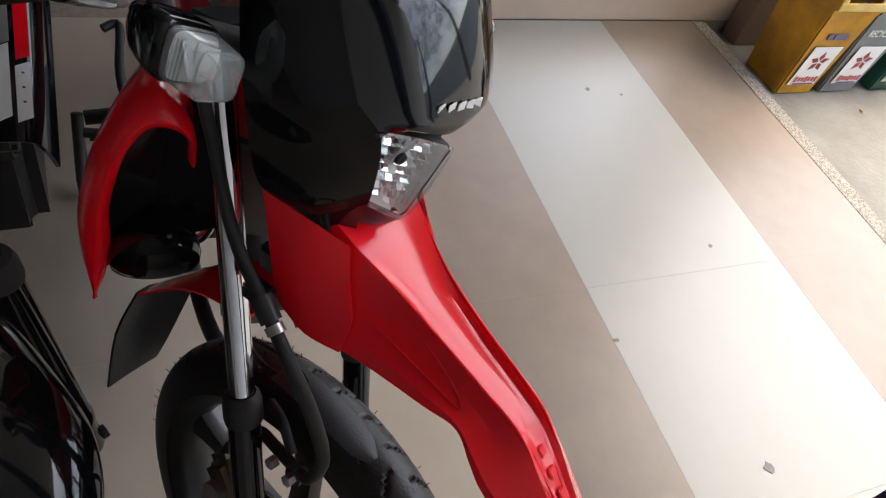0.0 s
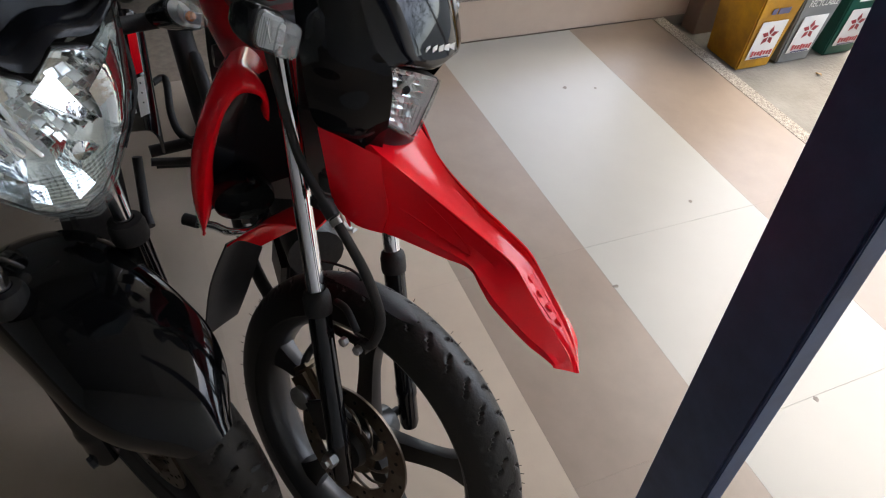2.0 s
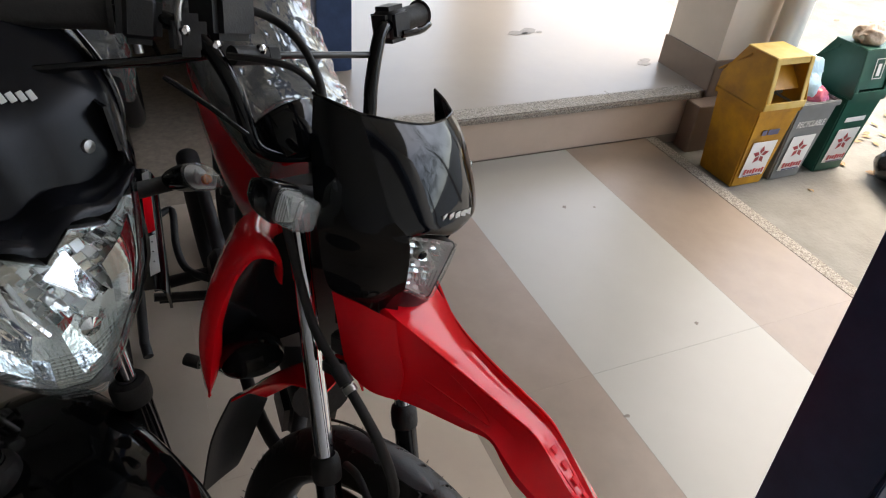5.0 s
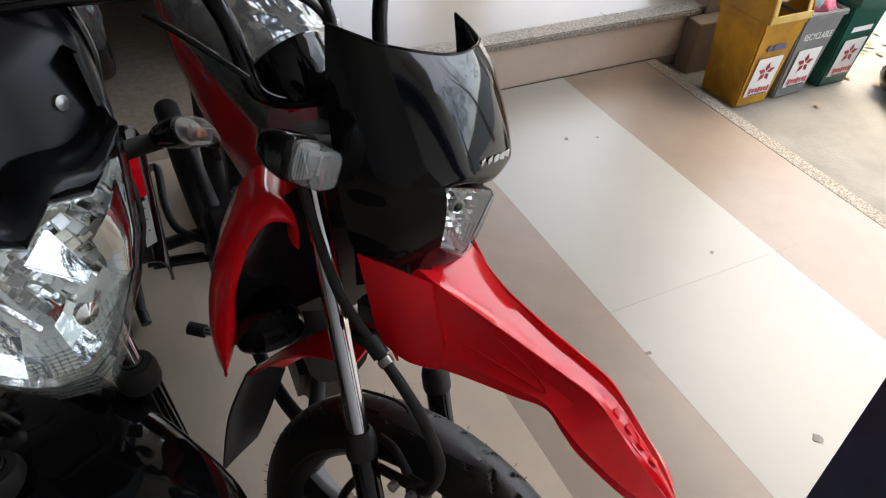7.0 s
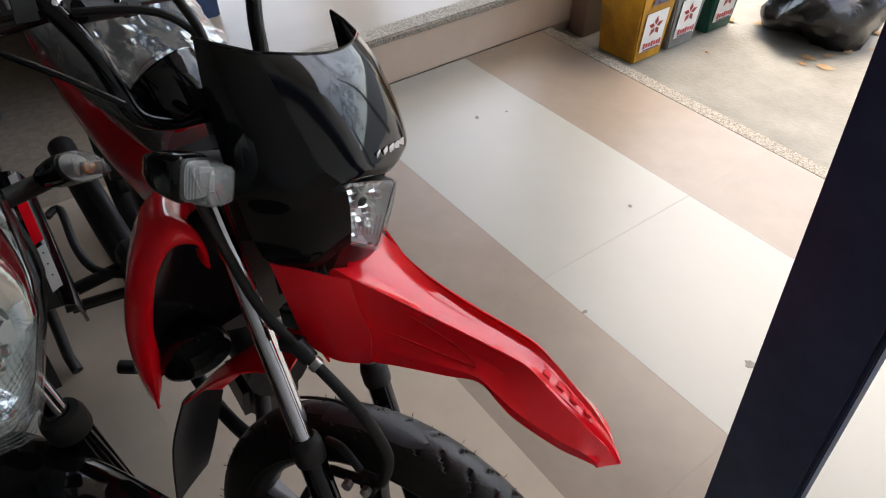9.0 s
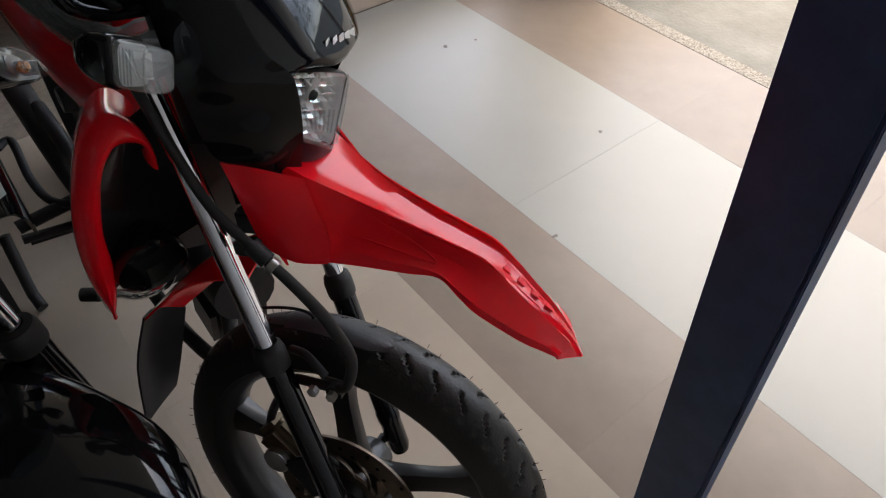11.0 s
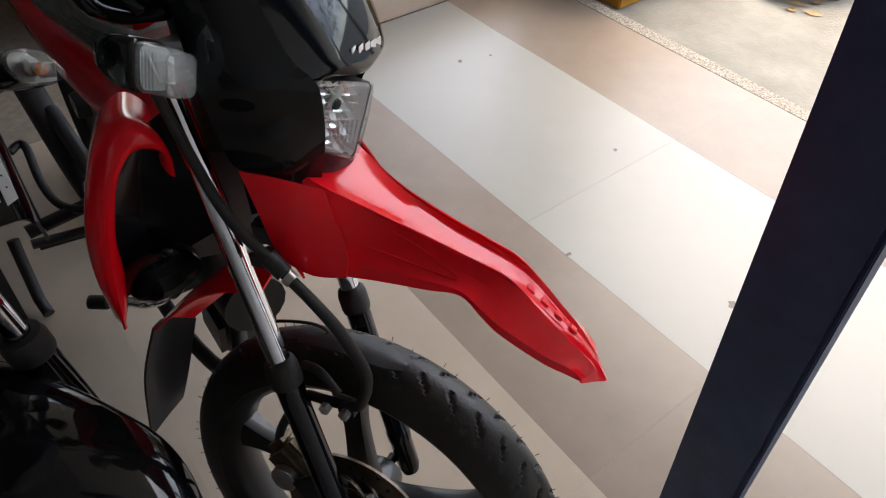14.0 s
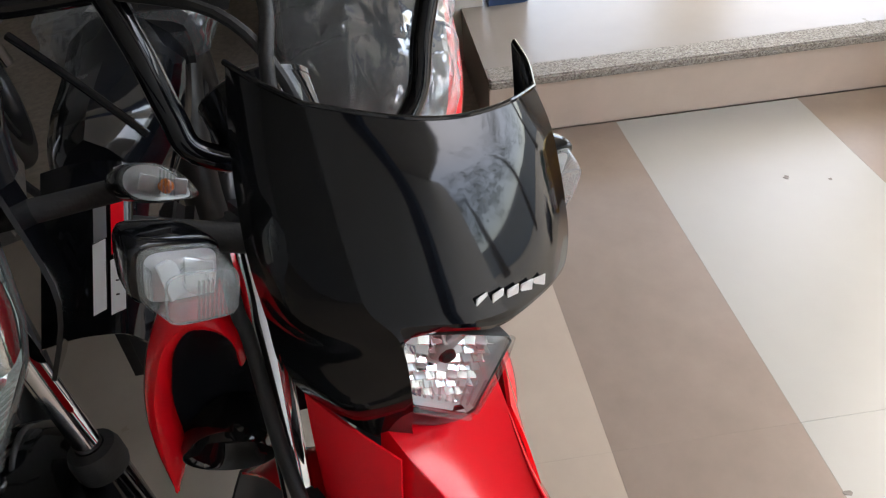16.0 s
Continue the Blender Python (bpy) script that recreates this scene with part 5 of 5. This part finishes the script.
part("engine", join(box((0.13, 0.32, 0.22), BB @ at(0.04, 1.0, 0.36), 0.03, 3), lathe([(0.0001, 0.1), (0.07, 0.1), (0.07, 0.115), (0.05, 0.13), (0.0001, 0.13)], 24, BB @ at(-0.08, 0.98, 0.36), "x", False), box((0.08, 0.08, 0.16), BB @ at(0.03, 1.15, 0.52, -15), 0.01, 2)), M_ENGINE, black)
wheel(black, BB @ Matrix.Translation((0, 0.4, 0.29)), R=0.29, turn=0.3, disc=0, detail=False, name="rear_wheel")
part("swing_arm", tube([(0.1, 0.95, 0.34), (0.1, 0.4, 0.29)], 0.018, BB, 12, 0), M_MATT, black)
part("side_stand", tube([(-1.03, -0.74, 0.17), (-1.045, -0.80, 0.03), (-1.04, -0.84, 0.014)], 0.013, SHIFT, 10, 0), M_MATT, black, "black side stand")
part("footpeg", tube([(-0.1, 0.95, 0.33), (-0.24, 0.95, 0.34)], 0.014, BB, 12, 0), M_RUBBER, black)


# ---- bins by the column ----
def bin_body(name, x, y, w, paint, label, hood, group="waste bins"):
    b = thing(name, (x, y, GROUND), label, "bin", group)
    d, h = 0.24, 0.36
    z0 = GROUND
    part("body", box((w, d, h), at(x, y, z0 + h / 2), 0.006, 2, taper=(0.78, 0.82)), paint, b)
    part("rim", join(box((w + 0.02, 0.012, 0.025), at(x, y - d / 2, z0 + h), 0.004), box((w + 0.02, 0.012, 0.025), at(x, y + d / 2, z0 + h), 0.004), box((0.012, d, 0.025), at(x - w / 2, y, z0 + h), 0.004), box((0.012, d, 0.025), at(x + w / 2, y, z0 + h), 0.004)), paint, b)
    return b, d, h


def hooded_lid(b, x, y, w, d, z, paint, top_paint, door):
    hw, hd, k = w / 2, d / 2, 0.195
    prof = [(-hd, 0), (-hd, 0.03), (-hd * 0.72, k), (hd * 0.45, k), (hd, 0.06), (hd, 0)]
    for s in (-1, 1):
        bm = bmesh.new()
        q = []
        for off in (0, -0.004 * s):
            q.append([bm.verts.new((x + s * (hw - (0.02 if pz > 0.1 else 0)) + off, y + py, z + pz)) for py, pz in prof])
        bm.faces.new(q[0])
        bm.faces.new(q[1][::-1])
        for i in range(len(prof)):
            j = (i + 1) % len(prof)
            bm.faces.new((q[0][i], q[0][j], q[1][j], q[1][i]))
        part("lid_side", bm, paint, b)
    part("lid_top", box((w - 0.038, d * 0.62, 0.006), at(x, y - d * 0.07, z + k), 0.002), top_paint, b)
    part("lid_back", box((w - 0.02, 0.006, 0.18), at(x, y + d * 0.36, z + 0.115, 50, 0, 0), 0.002), paint, b)
    part("lid_frame", join(*[box((0.022, 0.006, 0.175), at(x + s * (hw - 0.022), y - hd * 0.86, z + 0.11, -9, 0, 0), 0.002) for s in (-1, 1)], box((w - 0.04, 0.006, 0.022), at(x, y - hd * 0.74, z + k - 0.012, -9, 0, 0), 0.002), box((w, 0.006, 0.03), at(x, y - hd, z + 0.014), 0.002)), top_paint, b)
    if door:
        part("flap_door", box((w - 0.06, 0.006, 0.15), at(x, y - hd * 0.8, z + 0.106, -9, 0, 0), 0.002), paint, b)
    else:
        part("flap_door", box((w - 0.06, 0.006, 0.15), at(x, y - hd * 0.35, z + 0.122, -42, 0, 0), 0.002), paint, b, "flap door swung inwards")


def sticker(b, x, y, z, w, h, tilt):
    s = part("sticker", box((w, 0.002, h), at(x, y, z, tilt, 0, 0), 0.0006, 1), M_WHITEP, b, "white sticker with a star emblem")
    m = at(x, y - 0.0034, z + h * 0.12, tilt, 0, 0)
    for k in range(5):
        a = 2 * math.pi * k / 5
        bm = bmesh.new()
        q = [(0.005, 0.0), (0.022, 0.012), (0.046, 0.0), (0.022, -0.012)]
        vs = [bm.verts.new((r * math.cos(a + math.pi / 2) - t * math.sin(a + math.pi / 2), 0, r * math.sin(a + math.pi / 2) + t * math.cos(a + math.pi / 2))) for r, t in q]
        bm.faces.new(vs)
        bmesh.ops.solidify(bm, geom=list(bm.faces), thickness=0.0008)
        bm.transform(m)
        part("petal", bm, M_PINKP, s)
    part("caption_bars", join(*[box((0.012, 0.001, 0.018 + 0.008 * (i % 3 == 0)), at(x - 0.048 + 0.016 * i, y - 0.002, z - h * 0.33, tilt, 0, 0), 0.0003, 1) for i in range(7)]), M_PINKP, s, "red caption bars")
    part("strap_line", box((0.1, 0.001, 0.006), at(x, y - 0.0015, z - h * 0.45, tilt, 0, 0), 0.0003, 1), M_BLUEP, s)
    return s


yb, d, h = bin_body("waste_bin", 1.293, -0.31, 0.22, M_YEL, "dirty yellow plastic bin with a hooded lid, flap open", True)
hooded_lid(yb, 1.293, -0.31, 0.22, d + 0.02, GROUND + h + 0.01, M_YEL, M_YELT, False)
sticker(yb, 1.29, -0.422, GROUND + 0.135, 0.132, 0.17, 3.4)
part("print_bars", join(*[box((w, 0.0015, 0.025), at(x, -0.4285, GROUND + 0.262, 3.4, 0, 0), 0.0004, 1) for x, w in ((1.258, 0.025), (1.308, 0.06))]), M_BLUEP, yb, "worn dark print bars")
gb, d, h = bin_body("waste_bin", 1.512, -0.31, 0.22, M_GREY, "grey plastic bin without lid, overfilled with bags", False)
sticker(gb, 1.51, -0.422, GROUND + 0.135, 0.132, 0.17, 3.4)
word = bpy.data.curves.new("word", "FONT")
word.body, word.size, word.extrude, word.align_x, word.align_y = "RECYCLABLE", 0.034, 0.0006, "CENTER", "CENTER"
tmp = new("word", word)
dg = bpy.context.evaluated_depsgraph_get()
wm = bpy.data.meshes.new_from_object(tmp.evaluated_get(dg))
bpy.data.objects.remove(tmp)
bm = bmesh.new()
bm.from_mesh(wm)
bm.transform(at(1.51, -0.431, GROUND + 0.275, 93.4, 0, 0) @ Matrix.Diagonal((0.8, 1.2, 1, 1)))
part("printed_word", bm, M_WHITEP, gb, "white printed word RECYCLABLE")
nb, d, h = bin_body("waste_bin", 1.782, -0.31, 0.22, M_GREEN, "dark green plastic bin with a closed hooded lid", True)
hooded_lid(nb, 1.782, -0.31, 0.22, d + 0.02, GROUND + h + 0.01, M_GREEN, M_GREEN, True)
sticker(nb, 1.780, -0.422, GROUND + 0.135, 0.132, 0.17, 3.4)
part("print_bars", box((0.12, 0.0015, 0.022), at(1.782, -0.4285, GROUND + 0.265, 3.4, 0, 0), 0.0004, 1), M_WHITEP, nb, "pale worn print bar")
part("door_emblem", join(box((0.055, 0.001, 0.003), at(1.782, -0.419, GROUND + 0.53, -9), 0), box((0.055, 0.001, 0.003), at(1.782, -0.431, GROUND + 0.45, -9), 0), box((0.003, 0.001, 0.08), at(1.756, -0.425, GROUND + 0.49, -9), 0), box((0.003, 0.001, 0.08), at(1.808, -0.425, GROUND + 0.49, -9), 0), box((0.02, 0.001, 0.05), at(1.782, -0.426, GROUND + 0.485, -9), 0)), M_WHITEP, nb, "white framed emblem on the flap")


def crumpled_bag(name, at_, size, material, label, category, seed, f=9, amp=0.3):
    bm = bmesh.new()
    bmesh.ops.create_icosphere(bm, subdivisions=4, radius=1)
    o = Vector((seed, seed * 2.3, 0))
    for v in bm.verts:
        k = 1 + amp * noise.noise(v.co * 1.6 + o) + amp * 0.5 * (1 - abs(noise.noise(v.co * 3.4 + o)) * 2) * 0.6 + 0.05 * noise.noise(v.co * f + o)
        v.co = Vector((v.co.x * k * size[0], v.co.y * k * size[1], max(v.co.z * k, -0.75) * size[2]))
    zmin = min(v.co.z for v in bm.verts)
    bm.transform(Matrix.Translation((at_[0], at_[1], at_[2] - zmin)))
    return solid(name, bm, material, label, category, angle=50)


crumpled_bag("plastic_bag", (1.50, -0.29, GROUND + 0.34), (0.1, 0.09, 0.1), M_BLUEB, "pale blue plastic bag stuffed in the grey bin", "plastic bag", 3)
crumpled_bag("plastic_bag", (1.545, -0.36, GROUND + 0.33), (0.06, 0.055, 0.045), M_PINKB, "purple and red plastic bag on the grey bin", "plastic bag", 7)
crumpled_bag("plastic_bag", (1.772, -0.33, GROUND + 0.563), (0.062, 0.05, 0.045), M_SANDW, "clear bag of brown paper scraps on the green lid", "plastic bag", 11)
crumpled_bag("garbage_bag", (2.19, -0.69, GROUND), (0.3, 0.22, 0.19), M_BAGB, "tied black plastic garbage bag lying on the concrete", "garbage bag", 5)


# ---- third showroom motorcycle and machines parked on the street ----
def parked(name, m, paint, label, group, plastic=False, R=0.28):
    """A plain commuter motorcycle that heads along local y; the origin is on the ground below its middle."""
    b = thing(name, m.translation, label, "motorcycle", group)
    wheel(b, m @ Matrix.Translation((0, 0.62, R)) @ Matrix.Rotation(radians(0), 4, "X"), R=R, turn=0.3, disc=0.1, side=1, detail=False)
    wheel(b, m @ Matrix.Translation((0, -0.62, R)), R=R, turn=0.9, disc=0, detail=False, name="rear_wheel")
    for x in (0.08, -0.08):
        part("fork_leg", tube([(x, 0.62, R), (x, 0.45, 0.82)], 0.018, m, 12, 0), M_STEEL, b)
        part("rear_shock", tube([(x * 1.3, -0.6, R + 0.05), (x * 1.3, -0.45, 0.68)], 0.022, m, 10, 0), M_CHROME, b)
    rows = []
    for k in range(8):
        a = radians(25 + 130 * k / 7)
        rows.append([(x, 0.62 + (R + 0.04) * math.cos(a), R + (R + 0.04 - abs(x) * 0.4) * math.sin(a)) for x in (-0.06, -0.03, 0, 0.03, 0.06)])
    part("front_fender", loft(rows, m, thick=0.003, sub=2), paint, b)
    rows = []
    for k in range(7):
        a = radians(40 + 120 * k / 6)
        rows.append([(x, -0.62 + (R + 0.05) * math.cos(a), R + (R + 0.05 - abs(x) * 0.4) * math.sin(a)) for x in (-0.06, -0.03, 0, 0.03, 0.06)])
    part("rear_fender", loft(rows, m, thick=0.003, sub=2), M_MATT, b)
    rows = []
    for y, z, w, h in ((0.4, 0.84, 0.05, 0.1), (0.3, 0.9, 0.1, 0.15), (0.1, 0.9, 0.13, 0.18), (-0.1, 0.82, 0.1, 0.14)):
        rows.append([(w * 0.6, y, z - h), (w, y, z - h * 0.6), (w * 0.8, y, z - 0.02), (0, y, z + 0.02), (-w * 0.8, y, z - 0.02), (-w, y, z - h * 0.6), (-w * 0.6, y, z - h)])
    part("fuel_tank", loft(rows, m, close=True, sub=3, across=2, caps=True), paint, b)
    rows = []
    for y, z, w in ((-0.06, 0.79, 0.09), (-0.3, 0.79, 0.12), (-0.6, 0.83, 0.12), (-0.85, 0.88, 0.08)):
        rows.append([(w, y, z - 0.06), (w, y, z), (0, y, z + 0.02), (-w, y, z), (-w, y, z - 0.06)])
    seat = part("seat", loft(rows, m, close=True, sub=3, caps=True), M_SEAT, b)
    part("engine", join(box((0.22, 0.34, 0.26), m @ at(0, 0.1, 0.38), 0.03, 3), box((0.12, 0.12, 0.2), m @ at(0, 0.22, 0.56, -15), 0.02, 2)), M_STEEL, b)
    part("exhaust", tube([(0.06, 0.3, 0.5), (0.09, 0.38, 0.35), (0.12, 0.1, 0.2), (0.14, -0.3, 0.26), (0.15, -0.8, 0.36)], [0.018, 0.018, 0.02, 0.035, 0.04], m, 14), M_CHROME, b, "long chrome exhaust pipe")
    part("frame", tube([(0, 0.42, 0.8), (0, 0.35, 0.45), (0, 0.1, 0.24), (0, -0.2, 0.3), (0, -0.62, 0.3)], 0.02, m, 10), M_MATT, b)
    part("headlight", lathe([(0.0001, 0.06), (0.06, 0.05), (0.085, 0.02), (0.08, -0.03), (0.04, -0.09), (0.0001, -0.09)], 24, m @ at(0, 0.56, 0.9), "y", False), M_CHROME, b)
    part("handlebar", tube([(-0.34, 0.25, 1.02), (-0.18, 0.4, 1.02), (0, 0.44, 0.95), (0.18, 0.4, 1.02), (0.34, 0.25, 1.02)], 0.012, m, 12), M_MATT, b)
    for s in (1, -1):
        part("grip", tube([(s * 0.22, 0.365, 1.02), (s * 0.34, 0.25, 1.02)], 0.017, m, 12, 0), M_RUBBER, b)
        part("stand_leg", tube([(s * 0.08, 0.0, 0.28), (s * 0.14, -0.08, 0.0)], 0.012, m, 8, 0), M_MATT, b)
    part("tail_light", box((0.1, 0.04, 0.06), m @ at(0, -0.9, 0.82), 0.012, 2), M_REDLENS, b)
    return b, seat


def facing(x, y, z, heading, lean=0):
    """A ground frame whose local y points along the heading, in degrees from world x."""
    return Matrix.Translation((x, y, z)) @ Matrix.Rotation(radians(heading - 90), 4, "Z") @ Matrix.Rotation(radians(lean), 4, "Y")


third, _ = parked("motorcycle", facing(-1.06, 1.3, 0, -90, 4), M_BLACK, "black motorcycle with orange flame decals", "showroom motorcycles")
FT = facing(-1.06, 1.25, 0, -90, 4)
part("fairing", box((0.24, 0.08, 0.2), FT @ at(0.05, 0.40, 0.74, 10), 0.03, 3), M_BLACK, third)
part("flame_decal", loft([[(0.12, 0.448, 0.775), (0.07, 0.452, 0.765), (0.0, 0.448, 0.775)], [(0.11, 0.452, 0.745), (0.06, 0.455, 0.75), (0.03, 0.452, 0.755)]], FT, thick=0.002, across=4, sub=2), M_ORANGE, third, "orange flame decal")
fourth, _ = parked("motorcycle", facing(-1.75, -0.35, 0, -70, 4), M_BLACK, "black motorcycle parked in the shop", "showroom motorcycles")
parked("motorcycle", facing(2.55, 4.0, GROUND, 172, -4), M_BLUEP, "dusty dark blue motorcycle parked on the street", "street motorcycles")
parked("motorcycle", facing(4.35, 3.9, GROUND, 215, -4), M_REDLENS, "motorcycle with wire-bright wheels parked on the street", "street motorcycles")
parked("motorcycle", facing(5.6, 3.3, GROUND, 250, -4), M_BLACK, "dark motorcycle parked on the street", "street motorcycles")


# ---- trees across the street, seen only as reflections ----
def tree(x, y, h, seed):
    rnd = random.Random(seed)
    t = thing("tree", (x, y, GROUND), "leafy street tree with a spreading crown", "tree", "street trees")
    part("trunk", tube([(x, y, GROUND), (x + 0.1, y, h * 0.25), (x - 0.05, y + 0.1, h * 0.5), (x, y, h * 0.8)], [0.2, 0.16, 0.12, 0.04], None, 12), M_BARK, t)
    verts, faces = [], []
    for k in range(46):
        a, r, zz = rnd.uniform(0, 6.28), 1.9 * math.sqrt(rnd.random()), h * rnd.uniform(0.42, 1.0)
        c = Vector((x + r * math.cos(a), y + r * math.sin(a), zz))
        for i in range(42):
            p = c + Vector((rnd.gauss(0, 0.3), rnd.gauss(0, 0.3), rnd.gauss(0, 0.22)))
            u = Vector((rnd.gauss(0, 1), rnd.gauss(0, 1), rnd.gauss(0, 1))).normalized()
            w = u.orthogonal().normalized()
            n = len(verts)
            verts += [p, p + u * 0.06 + w * 0.04, p + u * 0.14, p + u * 0.06 - w * 0.04]
            faces.append((n, n + 1, n + 2, n + 3))
    me = bpy.data.meshes.new("crown")
    base = Vector((x, y, GROUND))
    me.from_pydata([v - base for v in verts], [], faces)
    me.materials.append(M_GREENF)
    ob = new("crown", me)
    ob.parent = t
    return t


for x, y, h, s in ((7.5, -5.0, 5.5, 1), (8.5, -1.5, 6.5, 2), (8.0, 2.5, 6.0, 3), (9.0, 6.5, 6.0, 4)):
    tree(x, y, h, s)
# added wall, out of view, as a backdrop behind the trees
far_wall = solid("wall_street", slab([(13, -25), (13.3, -25), (13.3, 25), (13, 25)], GROUND, 2.6), M_GREYW, "unseen long grey wall added across the street", "wall", "structure")

# ---- litter and marks ----
rnd = random.Random(4)
verts, faces = [], []
for k in range(330):
    x, y = (rnd.uniform(1.5, 6.5), rnd.uniform(-1.2, 4.5)) if k < 190 else (rnd.gauss(2.35, 0.3), rnd.uniform(-1.0, 1.4))
    if x < 1.7 + 0.22 * max(0, y) + 0.1 and y > -0.1:
        continue
    r, a = rnd.uniform(0.015, 0.04), rnd.uniform(0, 6.28)
    n = len(verts)
    for i in range(6):
        b = a + 2 * math.pi * i / 6
        verts.append((x + r * math.cos(b) * (1 if i % 3 == 0 else 0.55), y + r * math.sin(b) * (1 if i % 3 == 0 else 0.55), GROUND + 0.003 + 0.008 * rnd.random()))
    faces.append(tuple(range(n, n + 6)))
me = bpy.data.meshes.new("dry_leaves")
me.from_pydata(verts, [], faces)
me.materials.append(M_LEAF)
tagged(new("dry_leaves", me), "scattered dry brown leaves on the concrete", "leaves", kind="stuff")


def blot(x, y, z, r, material, label, seed, sx=1.0):
    q = random.Random(seed)
    pts = [(x + sx * r * math.cos(a) * q.uniform(0.6, 1.2), y + r * math.sin(a) * q.uniform(0.6, 1.2)) for a in (2 * math.pi * i / 11 for i in range(11))]
    return solid("stain", slab(pts, z + 0.0004, z + 0.0012), material, label, "stain")


for x, y, r, s in ((0.373, -0.403, 0.009, 1), (0.432, -1.088, 0.007, 2), (0.206, -1.674, 0.013, 3), (0.275, -1.78, 0.008, 4), (0.485, -0.437, 0.005, 5)):
    blot(x, y, 0.0, r, M_STAIN, "small grey spot on the cream floor tile", s)
blot(0.006, -1.316, 0.0, 0.006, M_STAIN, "small chip at the edge of the tile", 8, 2.0)
for x, y, r, sx, s in ((0.80, 0.845, 0.032, 1.8, 6), (0.885, 0.875, 0.034, 1.6, 16), (0.85, 0.83, 0.02, 1.4, 26), (0.93, 0.84, 0.014, 1.5, 36), (1.235, 0.35, 0.03, 1.5, 7), (1.275, 0.385, 0.022, 1.4, 17)):
    blot(x, y, PLAT, r, M_STAIN, "dull grey scuff on the beige landing", s, sx)


# ---- floor pieces ----
TILES = {}


def tile(corners, material, parent):
    """A flat tile with a worn rim; corners run round it in x and y."""
    gap, rim = (0.0003, 0.0003) if material is M_WHITE else (0.0001, 0.0001)
    c = Vector((sum(p[0] for p in corners) / 4, sum(p[1] for p in corners) / 4, 0))
    key = (material.name, *[round(v, 4) for p in corners for v in (p[0] - c.x, p[1] - c.y)])
    if key not in TILES:
        q = [Vector((x, y, 0)) - c for x, y in corners]
        q = [v - v.normalized() * gap for v in q]
        bm = slab([(v.x, v.y) for v in q], -0.005, 0.005)
        top = [e for e in bm.edges if all(v.co.z > 0 for v in e.verts)]
        bmesh.ops.bevel(bm, geom=top, offset=rim, segments=1, affect="EDGES")
        me = bpy.data.meshes.new("tile")
        bm.to_mesh(me)
        bm.free()
        me.materials.append(material)
        TILES[key] = me
    ob = new("tile", TILES[key])
    ob.parent = parent
    ob.location = Vector((c.x, c.y, -0.005 + random.uniform(-0.00005, 0.00005))) - parent.location
    return ob


def strip(y0, y1, left, right, material):
    tile([(left(y0), y0), (right(y0), y0), (right(y1), y1), (left(y1), y1)], material, floor)


ROWS = (-0.006, -1.163, -1.772, -2.381, -3.0, -3.4)
for y1, y0 in zip(ROWS, ROWS[1:]):
    strip(y0, y1, lambda y: 0.0, lambda y: 0.62, M_WHITE)
    strip(y0, y1, lambda y: 0.62, lambda y: 1.0475 + 0.01 * y, M_BROWN)
    strip(y0, y1, lambda y: -0.39, lambda y: 0.0, M_BROWN)
    for i in range(4):
        strip(y0, y1, lambda y: -0.39 - 0.6 * (i + 1), lambda y: -0.39 - 0.6 * i, M_BEIGE)
riser = thing("riser", (0.4, 0.006, 0), "beige glossy tiles on the step riser", "riser", kind="structure")
part("tile", box((1.71, 0.012, 0.172), at(0.435, 0.006, 0.086), 0.0015), M_RISER, riser)
